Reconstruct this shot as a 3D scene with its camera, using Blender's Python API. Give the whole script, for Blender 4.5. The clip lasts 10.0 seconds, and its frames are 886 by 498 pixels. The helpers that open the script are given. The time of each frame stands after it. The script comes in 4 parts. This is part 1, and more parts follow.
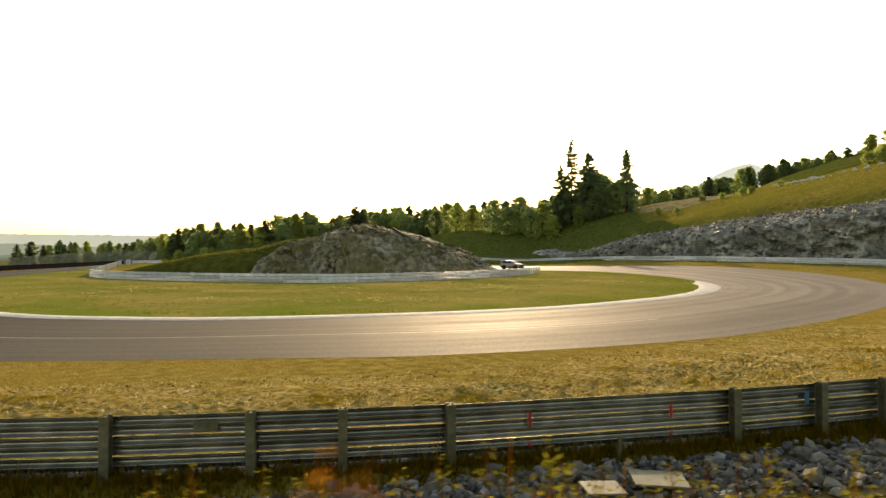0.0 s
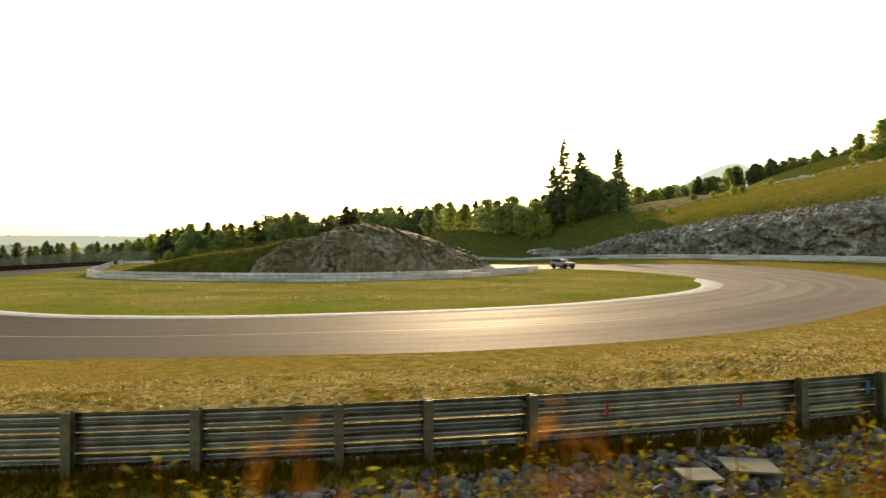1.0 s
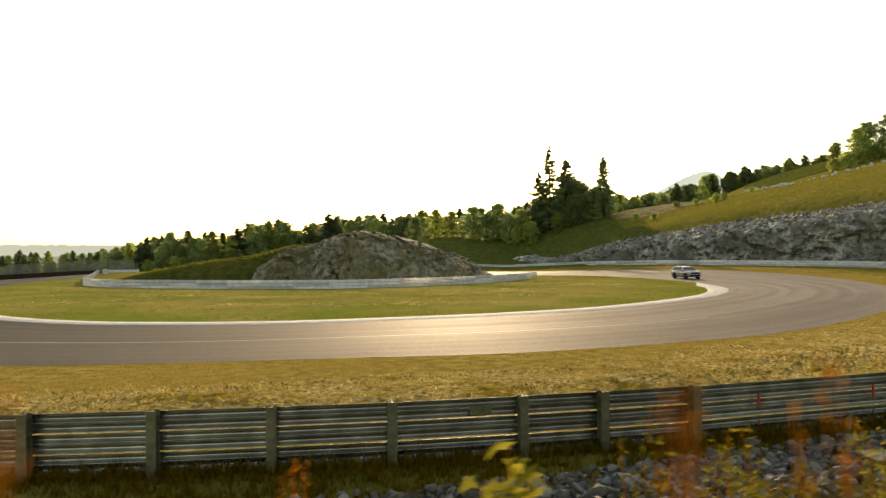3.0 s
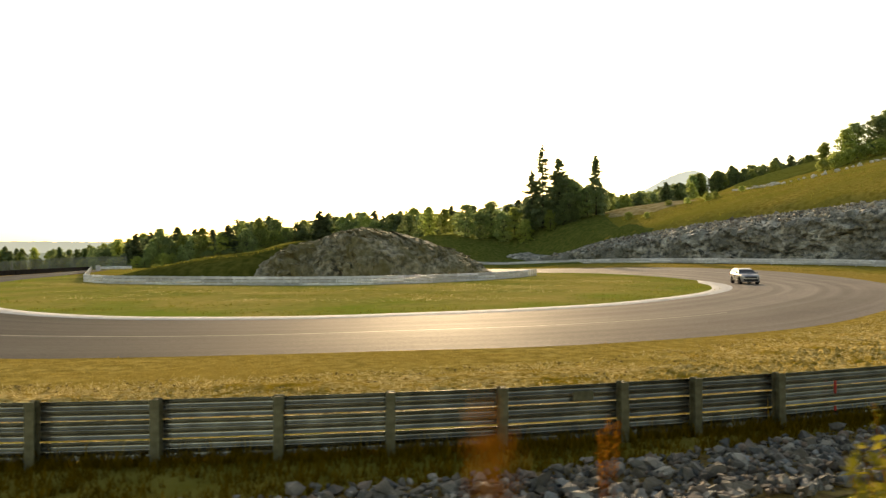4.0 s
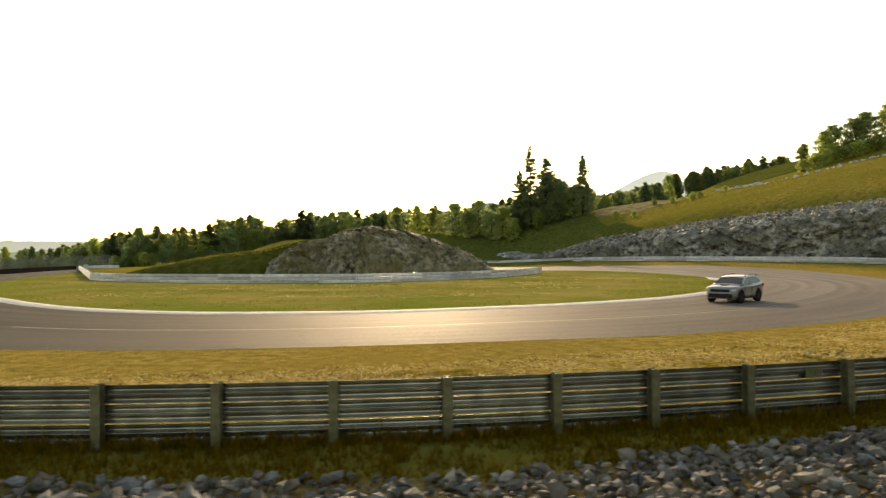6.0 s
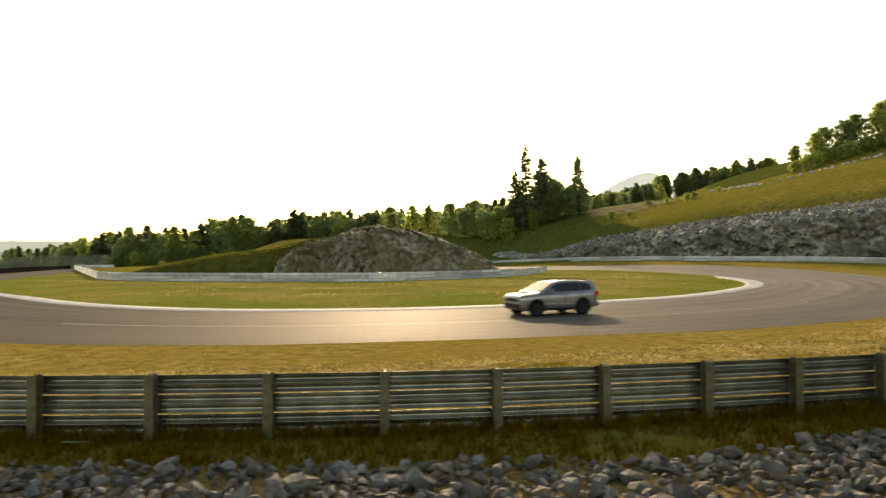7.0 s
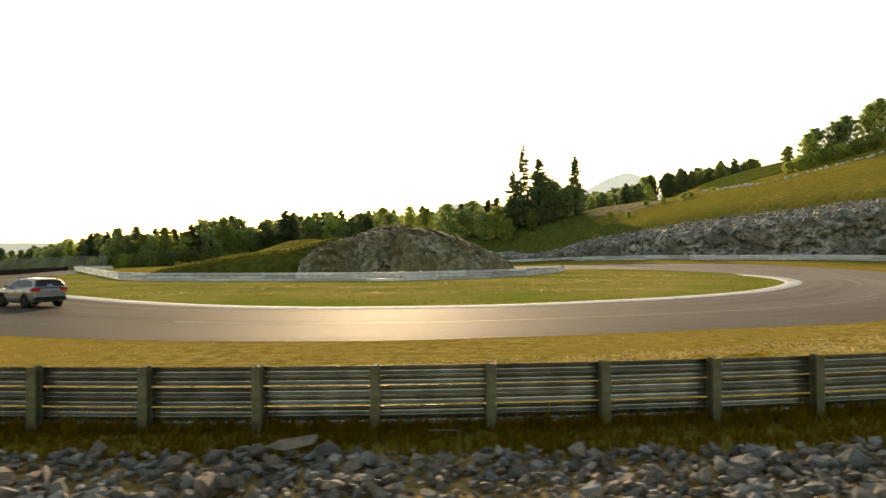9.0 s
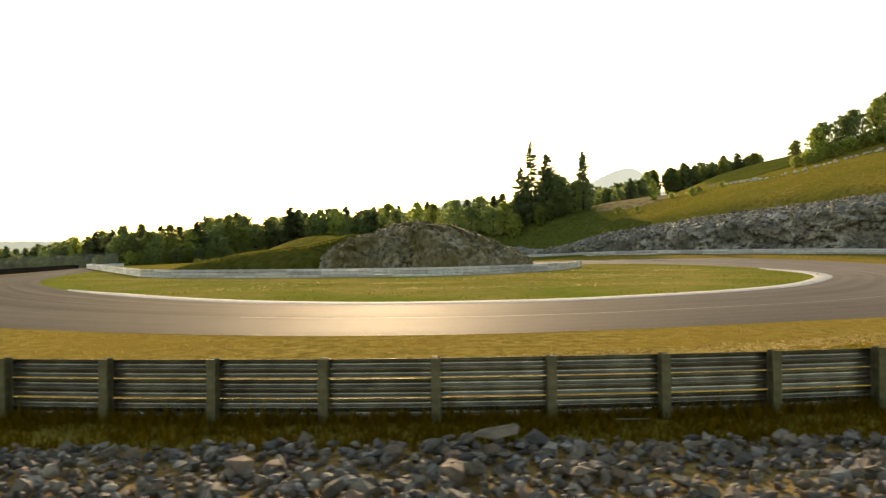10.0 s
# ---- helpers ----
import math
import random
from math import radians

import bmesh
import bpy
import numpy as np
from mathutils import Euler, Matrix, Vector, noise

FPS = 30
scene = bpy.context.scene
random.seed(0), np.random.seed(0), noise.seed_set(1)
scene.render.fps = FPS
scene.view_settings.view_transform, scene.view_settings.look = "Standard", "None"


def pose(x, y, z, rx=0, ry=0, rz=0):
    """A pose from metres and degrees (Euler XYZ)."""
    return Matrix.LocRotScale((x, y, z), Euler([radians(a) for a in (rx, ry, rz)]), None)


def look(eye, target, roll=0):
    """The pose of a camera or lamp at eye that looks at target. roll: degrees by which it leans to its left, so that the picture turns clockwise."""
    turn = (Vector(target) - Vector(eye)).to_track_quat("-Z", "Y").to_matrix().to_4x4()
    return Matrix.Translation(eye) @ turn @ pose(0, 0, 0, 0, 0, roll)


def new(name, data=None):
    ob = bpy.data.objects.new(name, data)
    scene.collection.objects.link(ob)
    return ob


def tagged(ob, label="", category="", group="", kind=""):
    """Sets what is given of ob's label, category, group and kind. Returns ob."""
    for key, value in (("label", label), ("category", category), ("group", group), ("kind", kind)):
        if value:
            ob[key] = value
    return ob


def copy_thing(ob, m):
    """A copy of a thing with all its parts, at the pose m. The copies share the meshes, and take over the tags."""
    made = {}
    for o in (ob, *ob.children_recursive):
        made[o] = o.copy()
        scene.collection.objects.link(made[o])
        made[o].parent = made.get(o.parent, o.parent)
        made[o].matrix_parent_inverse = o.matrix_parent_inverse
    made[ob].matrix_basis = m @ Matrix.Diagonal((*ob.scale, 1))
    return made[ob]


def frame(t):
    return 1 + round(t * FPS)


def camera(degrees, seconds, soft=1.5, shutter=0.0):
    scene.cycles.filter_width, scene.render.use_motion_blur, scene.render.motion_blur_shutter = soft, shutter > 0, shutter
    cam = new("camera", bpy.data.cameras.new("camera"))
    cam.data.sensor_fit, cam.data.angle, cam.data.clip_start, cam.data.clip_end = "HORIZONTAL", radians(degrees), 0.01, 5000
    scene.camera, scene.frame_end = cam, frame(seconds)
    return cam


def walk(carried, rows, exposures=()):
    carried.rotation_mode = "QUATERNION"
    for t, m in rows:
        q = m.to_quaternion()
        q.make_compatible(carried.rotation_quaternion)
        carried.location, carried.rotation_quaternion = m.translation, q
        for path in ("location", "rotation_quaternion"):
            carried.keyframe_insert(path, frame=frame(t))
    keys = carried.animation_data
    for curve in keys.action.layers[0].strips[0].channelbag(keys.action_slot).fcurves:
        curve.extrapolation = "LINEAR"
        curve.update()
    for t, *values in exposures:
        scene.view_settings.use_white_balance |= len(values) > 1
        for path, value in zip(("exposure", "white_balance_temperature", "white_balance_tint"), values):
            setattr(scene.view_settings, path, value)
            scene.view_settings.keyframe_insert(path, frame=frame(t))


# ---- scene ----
cam = camera(69.2, 10.0, soft=1.35, shutter=0.5)
PATH = [
    (0, (24.638, 2.091, 3.706), (24.312, 4.064, 3.708), -0.0),
    (0.5, (23.827, 1.904, 3.619), (23.52, 3.88, 3.624), -0.2),
    (1, (23.061, 1.739, 3.587), (22.771, 3.718, 3.588), -0.2),
    (1.3, (22.617, 1.618, 3.54), (22.337, 3.599, 3.532), -0.32),
    (1.5, (22.317, 1.536, 3.513), (22.044, 3.517, 3.536), -0.4),
    (2, (21.49, 1.338, 3.466), (21.234, 3.322, 3.486), -0.4),
    (2.5, (20.573, 1.106, 3.465), (20.337, 3.092, 3.492), -0.5),
    (4, (17.627, 0.106, 3.36), (17.451, 2.098, 3.378), -0.3),
    (4.5, (16.333, -0.162, 3.326), (16.18, 1.832, 3.341), -0.4),
    (5, (15.088, -0.425, 3.263), (14.958, 1.571, 3.272), -0.2),
    (5.5, (13.876, -0.696, 3.215), (13.765, 1.301, 3.23), -0.3),
    (7, (9.556, -1.228, 2.992), (9.505, 0.771, 3.009), -0.3),
    (7.5, (8.073, -1.27, 2.941), (8.043, 0.729, 2.969), -0.4),
    (8, (6.682, -1.283, 2.934), (6.671, 0.717, 2.954), -0.4),
    (8.5, (5.188, -1.296, 2.901), (5.198, 0.704, 2.924), -0.5),
    (9, (3.68, -1.369, 2.831), (3.689, 0.63, 2.85), -0.5),
    (9.5, (2.19, -1.452, 2.808), (2.199, 0.548, 2.823), -0.7),
    (10, (0.784, -1.484, 2.799), (0.795, 0.516, 2.806), -0.8),
]
walk(cam, [(t, look(e, g, r)) for t, e, g, r in PATH], [(0, -0.05, 9200, 13), (10, -0.05, 9200, 13)])


# ---- light ----
SUN_AZ, SUN_EL = radians(-5.0), radians(19.0)
world = bpy.data.worlds.new("world")
scene.world = world
world.use_nodes = True
sky = world.node_tree.nodes.new("ShaderNodeTexSky")
sky.sky_type, sky.sun_disc, sky.sun_elevation, sky.sun_rotation = "NISHITA", False, SUN_EL, SUN_AZ
sky.dust_density, sky.air_density = 1.0, 1.0
hazy = world.node_tree.nodes.new("ShaderNodeMix")
hazy.data_type, hazy.blend_type = "RGBA", "MULTIPLY"
hazy.inputs[0].default_value, hazy.inputs[7].default_value = 1.0, (1.04, 0.99, 0.90, 1)
world.node_tree.links.new(sky.outputs[0], hazy.inputs[6])
world.node_tree.links.new(hazy.outputs[2], world.node_tree.nodes["Background"].inputs[0])
world.node_tree.nodes["Background"].inputs[1].default_value = 0.28
sun = new("sun", bpy.data.lights.new("sun", "SUN"))
sun.data.energy, sun.data.angle, sun.data.color = 4.6, radians(0.6), (1.0, 0.865, 0.67)
sun_dir = Vector((math.sin(SUN_AZ) * math.cos(SUN_EL), math.cos(SUN_AZ) * math.cos(SUN_EL), math.sin(SUN_EL)))
sun.matrix_world = look(sun_dir * 200, (0, 0, 0))


# ---- materials ----
def material(name, low, high, scale=4.0, big=0.3, rough=0.8, bump=0.3, bump_scale=None, metal=0.0, stain=None, island=False, spec=0.5, coat=0.0, relief=0.05, by_object=0.0):
    """A surface whose colour wanders between two tones at two scales, with fine relief."""
    m = bpy.data.materials.new(name)
    m.use_nodes = True
    n, l = m.node_tree.nodes, m.node_tree.links
    p = n["Principled BSDF"]
    p.inputs["Roughness"].default_value, p.inputs["Metallic"].default_value = rough, metal
    p.inputs["Specular IOR Level"].default_value = spec
    p.inputs["Coat Weight"].default_value = coat
    geo = n.new("ShaderNodeTexCoord")
    fine = n.new("ShaderNodeTexNoise")
    fine.inputs["Scale"].default_value, fine.inputs["Detail"].default_value = scale, 6
    wide = n.new("ShaderNodeTexNoise")
    wide.inputs["Scale"].default_value, wide.inputs["Detail"].default_value = scale * big, 3
    for t in (fine, wide):
        l.new(geo.outputs["Object"], t.inputs["Vector"])
    ramp = n.new("ShaderNodeValToRGB")
    ramp.color_ramp.elements[0].position, ramp.color_ramp.elements[1].position = 0.36, 0.66
    ramp.color_ramp.elements[0].color, ramp.color_ramp.elements[1].color = (*low, 1), (*high, 1)
    l.new(fine.outputs[0], ramp.inputs[0])
    mix = n.new("ShaderNodeMix")
    mix.data_type, mix.blend_type = "RGBA", "MULTIPLY" if stain is None else "MIX"
    tone = n.new("ShaderNodeMapRange")
    tone.inputs[1].default_value, tone.inputs[2].default_value = 0.35, 0.68
    l.new(wide.outputs[0], tone.inputs[0])
    l.new(ramp.outputs[0], mix.inputs[6])
    if stain is None:
        mix.inputs[0].default_value = 0.35
        l.new(wide.outputs[0], mix.inputs[7])
    else:
        mix.inputs[7].default_value = (*stain, 1)
        l.new(tone.outputs[0], mix.inputs[0])
    out = mix.outputs[2]
    if island:
        info = n.new("ShaderNodeNewGeometry")
        var = n.new("ShaderNodeHueSaturation")
        lift = n.new("ShaderNodeMapRange")
        lift.inputs[3].default_value, lift.inputs[4].default_value = 0.4, 1.45
        l.new(info.outputs["Random Per Island"], lift.inputs[0])
        l.new(lift.outputs[0], var.inputs["Value"])
        l.new(out, var.inputs["Color"])
        out = var.outputs[0]
    if by_object:
        info, lift, var = n.new("ShaderNodeObjectInfo"), n.new("ShaderNodeMapRange"), n.new("ShaderNodeHueSaturation")
        lift.inputs[3].default_value, lift.inputs[4].default_value = 1 - by_object, 1 + by_object
        l.new(info.outputs["Random"], lift.inputs[0])
        l.new(lift.outputs[0], var.inputs["Value"])
        l.new(out, var.inputs["Color"])
        out = var.outputs[0]
    l.new(out, p.inputs["Base Color"])
    if bump:
        b = n.new("ShaderNodeBump")
        b.inputs["Strength"].default_value, b.inputs["Distance"].default_value = bump, relief
        grit = n.new("ShaderNodeTexNoise")
        grit.inputs["Scale"].default_value, grit.inputs["Detail"].default_value = bump_scale or scale * 4, 8
        l.new(geo.outputs["Object"], grit.inputs["Vector"])
        l.new(grit.outputs[0], b.inputs["Height"])
        l.new(b.outputs[0], p.inputs["Normal"])
    return m


def leaf_material(name, low, high, through_light=0.45, by_object=True):
    """Thin leaves or blades: diffuse with light coming through."""
    m = bpy.data.materials.new(name)
    m.use_nodes = True
    n, l = m.node_tree.nodes, m.node_tree.links
    n.remove(n["Principled BSDF"])
    geo = n.new("ShaderNodeNewGeometry")
    ramp = n.new("ShaderNodeValToRGB")
    ramp.color_ramp.elements[0].color, ramp.color_ramp.elements[1].color = (*low, 1), (*high, 1)
    l.new(geo.outputs["Random Per Island"], ramp.inputs[0])
    col = ramp.outputs[0]
    if by_object:
        info, lift, var = n.new("ShaderNodeObjectInfo"), n.new("ShaderNodeMapRange"), n.new("ShaderNodeHueSaturation")
        lift.inputs[3].default_value, lift.inputs[4].default_value = 0.65, 1.35
        l.new(info.outputs["Random"], lift.inputs[0])
        l.new(lift.outputs[0], var.inputs["Value"])
        l.new(col, var.inputs["Color"])
        col = var.outputs[0]
    d, t, mix = n.new("ShaderNodeBsdfDiffuse"), n.new("ShaderNodeBsdfTranslucent"), n.new("ShaderNodeMixShader")
    l.new(col, d.inputs[0])
    l.new(col, t.inputs[0])
    mix.inputs[0].default_value = through_light
    l.new(d.outputs[0], mix.inputs[1])
    l.new(t.outputs[0], mix.inputs[2])
    l.new(mix.outputs[0], n["Material Output"].inputs[0])
    return m


def road_material():
    """Asphalt with streaks that run along the lane; UV in metres, across and along."""
    m = material("asphalt", (0.124, 0.108, 0.091), (0.18, 0.157, 0.133), 9, 0.02, 0.6, 0.25, 60, spec=0.03)
    n, l = m.node_tree.nodes, m.node_tree.links
    p = n["Principled BSDF"]
    uv, scale = n.new("ShaderNodeTexCoord"), n.new("ShaderNodeMapping")
    scale.inputs["Scale"].default_value = (1.1, 0.012, 1)
    l.new(uv.outputs["UV"], scale.inputs[0])
    streak = n.new("ShaderNodeTexNoise")
    streak.inputs["Scale"].default_value, streak.inputs["Detail"].default_value = 1.0, 4
    l.new(scale.outputs[0], streak.inputs["Vector"])
    tone = n.new("ShaderNodeMapRange")
    tone.inputs[1].default_value, tone.inputs[2].default_value = 0.3, 0.7
    tone.inputs[3].default_value, tone.inputs[4].default_value = 0.84, 1.14
    l.new(streak.outputs[0], tone.inputs[0])
    var = n.new("ShaderNodeHueSaturation")
    l.new(p.inputs["Base Color"].links[0].from_socket, var.inputs["Color"])
    l.new(tone.outputs[0], var.inputs["Value"])
    l.new(var.outputs[0], p.inputs["Base Color"])
    # painted brightness: asphalt rises from dark to pale along the lane, balancing glare
    glare_ramp, split, streak_and_glare = n.new("ShaderNodeMapRange"), n.new("ShaderNodeSeparateXYZ"), n.new("ShaderNodeMath")
    glare_ramp.inputs[1].default_value, glare_ramp.inputs[2].default_value = 152, 222
    glare_ramp.inputs[3].default_value, glare_ramp.inputs[4].default_value = 0.5, 1.75
    streak_and_glare.operation = "MULTIPLY"
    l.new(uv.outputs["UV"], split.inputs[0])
    l.new(split.outputs["Y"], glare_ramp.inputs[0])
    l.new(tone.outputs[0], streak_and_glare.inputs[0])
    l.new(glare_ramp.outputs[0], streak_and_glare.inputs[1])
    l.new(streak_and_glare.outputs[0], var.inputs["Value"])
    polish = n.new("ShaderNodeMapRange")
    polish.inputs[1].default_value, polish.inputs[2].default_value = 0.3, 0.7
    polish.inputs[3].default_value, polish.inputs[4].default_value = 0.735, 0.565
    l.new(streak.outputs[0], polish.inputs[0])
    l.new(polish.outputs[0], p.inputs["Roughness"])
    return m


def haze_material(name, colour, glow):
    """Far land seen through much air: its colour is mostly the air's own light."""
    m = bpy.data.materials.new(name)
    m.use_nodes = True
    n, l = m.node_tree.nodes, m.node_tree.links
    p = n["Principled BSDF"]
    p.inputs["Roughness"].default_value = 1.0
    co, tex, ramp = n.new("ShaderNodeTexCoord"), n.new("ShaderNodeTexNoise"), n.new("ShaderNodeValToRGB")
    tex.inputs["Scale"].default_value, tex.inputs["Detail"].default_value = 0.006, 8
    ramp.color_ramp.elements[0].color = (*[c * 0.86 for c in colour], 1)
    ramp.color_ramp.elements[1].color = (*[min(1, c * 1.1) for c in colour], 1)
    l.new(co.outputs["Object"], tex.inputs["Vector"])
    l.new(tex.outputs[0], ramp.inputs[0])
    # haze painted in as glow; no air lies between
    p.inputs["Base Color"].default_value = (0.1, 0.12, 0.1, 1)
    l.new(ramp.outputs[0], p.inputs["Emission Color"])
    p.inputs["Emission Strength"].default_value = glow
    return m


def plain(name, colour, rough=0.5, metal=0.0, coat=0.0):
    return material(name, [c * 0.92 for c in colour], [min(1, c * 1.06) for c in colour], 3, 0.4, rough, 0, None, metal, coat=coat)


DRY_GRASS = material("dry_grass", (0.165, 0.128, 0.024), (0.315, 0.25, 0.062), 1.1, 0.06, 0.9, 0.8, 14, stain=(0.17, 0.16, 0.028), spec=0.0)
ISLAND_GRASS = material("mown_grass", (0.105, 0.13, 0.025), (0.24, 0.235, 0.062), 1.2, 0.07, 0.9, 0.8, 12, stain=(0.33, 0.26, 0.085), spec=0.0)
VERGE = material("verge_grass", (0.18, 0.135, 0.032), (0.41, 0.315, 0.095), 2.2, 0.06, 0.9, 1.0, 9, stain=(0.29, 0.205, 0.048), spec=0.0, relief=0.15)
LAWN = material("lawn_grass", (0.08, 0.10, 0.02), (0.155, 0.165, 0.042), 1.0, 0.15, 0.95, 0.8, 9, spec=0.0)
# lawn grass again but darker: the bank's shade is put into the colour
SHADED_BANK_GRASS = material("shaded_bank_grass", (0.06, 0.068, 0.012), (0.115, 0.112, 0.026), 1.0, 0.15, 0.95, 0.8, 9, spec=0.0)
KNOLL = material("bleached_grass", (0.26, 0.20, 0.085), (0.44, 0.36, 0.20), 0.5, 0.2, 0.95, 0.6, 6, spec=0.0)
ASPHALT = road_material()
SEAM = material("worn_seam", (0.30, 0.27, 0.23), (0.42, 0.38, 0.33), 3, 0.2, 0.6, 0.1, 40, spec=0.05)
KERB = material("painted_concrete", (0.54, 0.54, 0.53), (0.72, 0.72, 0.71), 2.5, 0.2, 0.8, 0.2, 40, spec=0.05)
STEEL = material("galvanised_steel", (0.20, 0.197, 0.16), (0.335, 0.33, 0.275), 3, 0.15, 0.26, 0.015, 20, metal=0.8, by_object=0.2)
PALE_STEEL = material("pale_galvanised_steel", (0.60, 0.615, 0.63), (0.79, 0.80, 0.81), 2, 0.2, 0.35, 0.03, 20, metal=0.35, by_object=0.3)
POST = material("weathered_post_steel", (0.125, 0.118, 0.062), (0.21, 0.198, 0.115), 8, 0.2, 0.6, 0.2, 30, metal=0.4)
ROCK = material("mound_rock", (0.09, 0.085, 0.058), (0.40, 0.37, 0.275), 1.3, 0.16, 0.85, 1.0, 5, stain=(0.15, 0.13, 0.055), relief=0.2, spec=0.2)
CLIFF = material("blasted_rock", (0.052, 0.055, 0.049), (0.66, 0.655, 0.59), 0.8, 0.25, 0.6, 1.0, 5, stain=(0.155, 0.155, 0.125), relief=0.2, spec=0.25)
STONE = material("riprap_stone", (0.076, 0.075, 0.07), (0.265, 0.262, 0.245), 3, 0.4, 0.75, 0.5, 25, island=True, stain=(0.16, 0.15, 0.13), spec=0.4)
RUBBLE = material("broken_rubble", (0.15, 0.145, 0.125), (0.50, 0.48, 0.43), 0.9, 0.3, 0.7, 0.5, 6, island=True)
SOIL = material("dirt_clods", (0.17, 0.10, 0.018), (0.36, 0.25, 0.06), 6, 0.2, 0.95, 0.5, 30, island=True)
def tint_stones(m):
    """Each stone takes a tint of its own: grey, tan, rusty or bluish."""
    n, l = m.node_tree.nodes, m.node_tree.links
    p = n["Principled BSDF"]
    geo, info, add, wrap, ramp, mix = n.new("ShaderNodeNewGeometry"), n.new("ShaderNodeObjectInfo"), n.new("ShaderNodeMath"), n.new("ShaderNodeMath"), n.new("ShaderNodeValToRGB"), n.new("ShaderNodeMix")
    wrap.operation = "FRACT"
    l.new(geo.outputs["Random Per Island"], add.inputs[0])
    l.new(info.outputs["Random"], add.inputs[1])
    l.new(add.outputs[0], wrap.inputs[0])
    l.new(wrap.outputs[0], ramp.inputs[0])
    e = ramp.color_ramp.elements
    e[0].color, e[1].color = (0.8, 0.9, 0.98, 1), (1.0, 0.97, 0.9, 1)
    for at, c in ((0.2, (0.95, 0.95, 0.93, 1)), (0.45, (1.0, 0.88, 0.68, 1)), (0.6, (0.8, 0.8, 0.74, 1)), (0.72, (1.0, 0.72, 0.55, 1)), (0.8, (0.66, 0.68, 0.68, 1)), (0.9, (1.35, 1.3, 1.2, 1))):
        e.new(at).color = c
    mix.data_type, mix.blend_type = "RGBA", "MULTIPLY"
    mix.inputs[0].default_value = 1.0
    l.new(p.inputs["Base Color"].links[0].from_socket, mix.inputs[6])
    l.new(ramp.outputs[0], mix.inputs[7])
    l.new(mix.outputs[2], p.inputs["Base Color"])


def lush_edge(m):
    """Greener grass in a ragged band along the outer rim; UV runs from the rim to the middle."""
    n, l = m.node_tree.nodes, m.node_tree.links
    p = n["Principled BSDF"]
    uv, split, rag, add, band, mix = n.new("ShaderNodeTexCoord"), n.new("ShaderNodeSeparateXYZ"), n.new("ShaderNodeTexNoise"), n.new("ShaderNodeMath"), n.new("ShaderNodeMapRange"), n.new("ShaderNodeMix")
    rag.inputs["Scale"].default_value, rag.inputs["Detail"].default_value = 0.16, 5
    l.new(uv.outputs["Object"], rag.inputs["Vector"])
    l.new(uv.outputs["UV"], split.inputs[0])
    l.new(split.outputs["X"], add.inputs[0])
    l.new(rag.outputs[0], add.inputs[1])
    band.inputs[1].default_value, band.inputs[2].default_value = 0.50, 0.78
    band.inputs[3].default_value, band.inputs[4].default_value = 0.85, 0.0
    l.new(add.outputs[0], band.inputs[0])
    mix.data_type = "RGBA"
    mix.inputs[7].default_value = (0.15, 0.20, 0.03, 1)
    l.new(band.outputs[0], mix.inputs[0])
    l.new(p.inputs["Base Color"].links[0].from_socket, mix.inputs[6])
    l.new(mix.outputs[2], p.inputs["Base Color"])


lush_edge(ISLAND_GRASS)
tint_stones(STONE)
tint_stones(RUBBLE)
CHAFF = material("dry_chaff", (0.19, 0.12, 0.018), (0.72, 0.55, 0.24), 6, 0.1, 0.95, 0.8, 30, stain=(0.26, 0.17, 0.02), spec=0.0)
BARK = material("bark", (0.05, 0.04, 0.03), (0.12, 0.09, 0.06), 6, 0.3, 0.95, 0.5, 20)
LEAF = leaf_material("leaves", (0.20, 0.26, 0.11), (0.37, 0.45, 0.20), 0.7)
LEAF_LIGHT = leaf_material("light_leaves", (0.27, 0.33, 0.09), (0.47, 0.52, 0.18), 0.7)
NEEDLE = leaf_material("needles", (0.18, 0.23, 0.12), (0.32, 0.39, 0.20), 0.68)
BLADE = leaf_material("dry_blades", (0.34, 0.235, 0.05), (0.60, 0.45, 0.14), 0.45, False)
BLADE_GREEN = leaf_material("green_blades", (0.15, 0.16, 0.025), (0.34, 0.31, 0.07), 0.45, False)
STRAW = leaf_material("pale_straw", (0.50, 0.39, 0.16), (0.80, 0.66, 0.34), 0.5, False)
BLADE_FOOT = leaf_material("olive_blades", (0.10, 0.062, 0.003), (0.21, 0.128, 0.007), 0.45, False)
WEED = leaf_material("weed_leaves", (0.13, 0.13, 0.015), (0.30, 0.25, 0.035), 0.5)
STALK = leaf_material("dead_stalks", (0.23, 0.085, 0.012), (0.39, 0.155, 0.022), 0.5)
RUBBER = material("black_rubber", (0.012, 0.012, 0.013), (0.03, 0.03, 0.03), 4, 0.3, 0.9, 0.2, 30, spec=0.0)
MESH_WIRE = plain("fence_wire", (0.24, 0.26, 0.27), 0.5, 0.5)


# ---- geometry helpers ----
def ease(a, b, x):
    t = np.clip((np.asarray(x, float) - a) / (b - a), 0, 1)
    return t * t * (3 - 2 * t)


def part(name, bm, mat, parent=None, label="", smooth=False):
    me = bpy.data.meshes.new(name)
    bm.to_mesh(me)
    bm.free()
    return link(name, me, mat, parent, label, smooth)


def link(name, me, mat, parent=None, label="", smooth=False):
    if mat and not me.materials:
        me.materials.append(mat)
    if smooth:
        me.polygons.foreach_set("use_smooth", [True] * len(me.polygons))
    ob = new(name, me)
    if parent:
        ob.parent = parent
    if label:
        tagged(ob, label)
    return ob


def mesh(name, verts, faces, mat, parent=None, label="", smooth=False):
    me = bpy.data.meshes.new(name)
    me.from_pydata([tuple(map(float, v)) for v in verts], [], faces)
    me.update()
    return link(name, me, mat, parent, label, smooth)


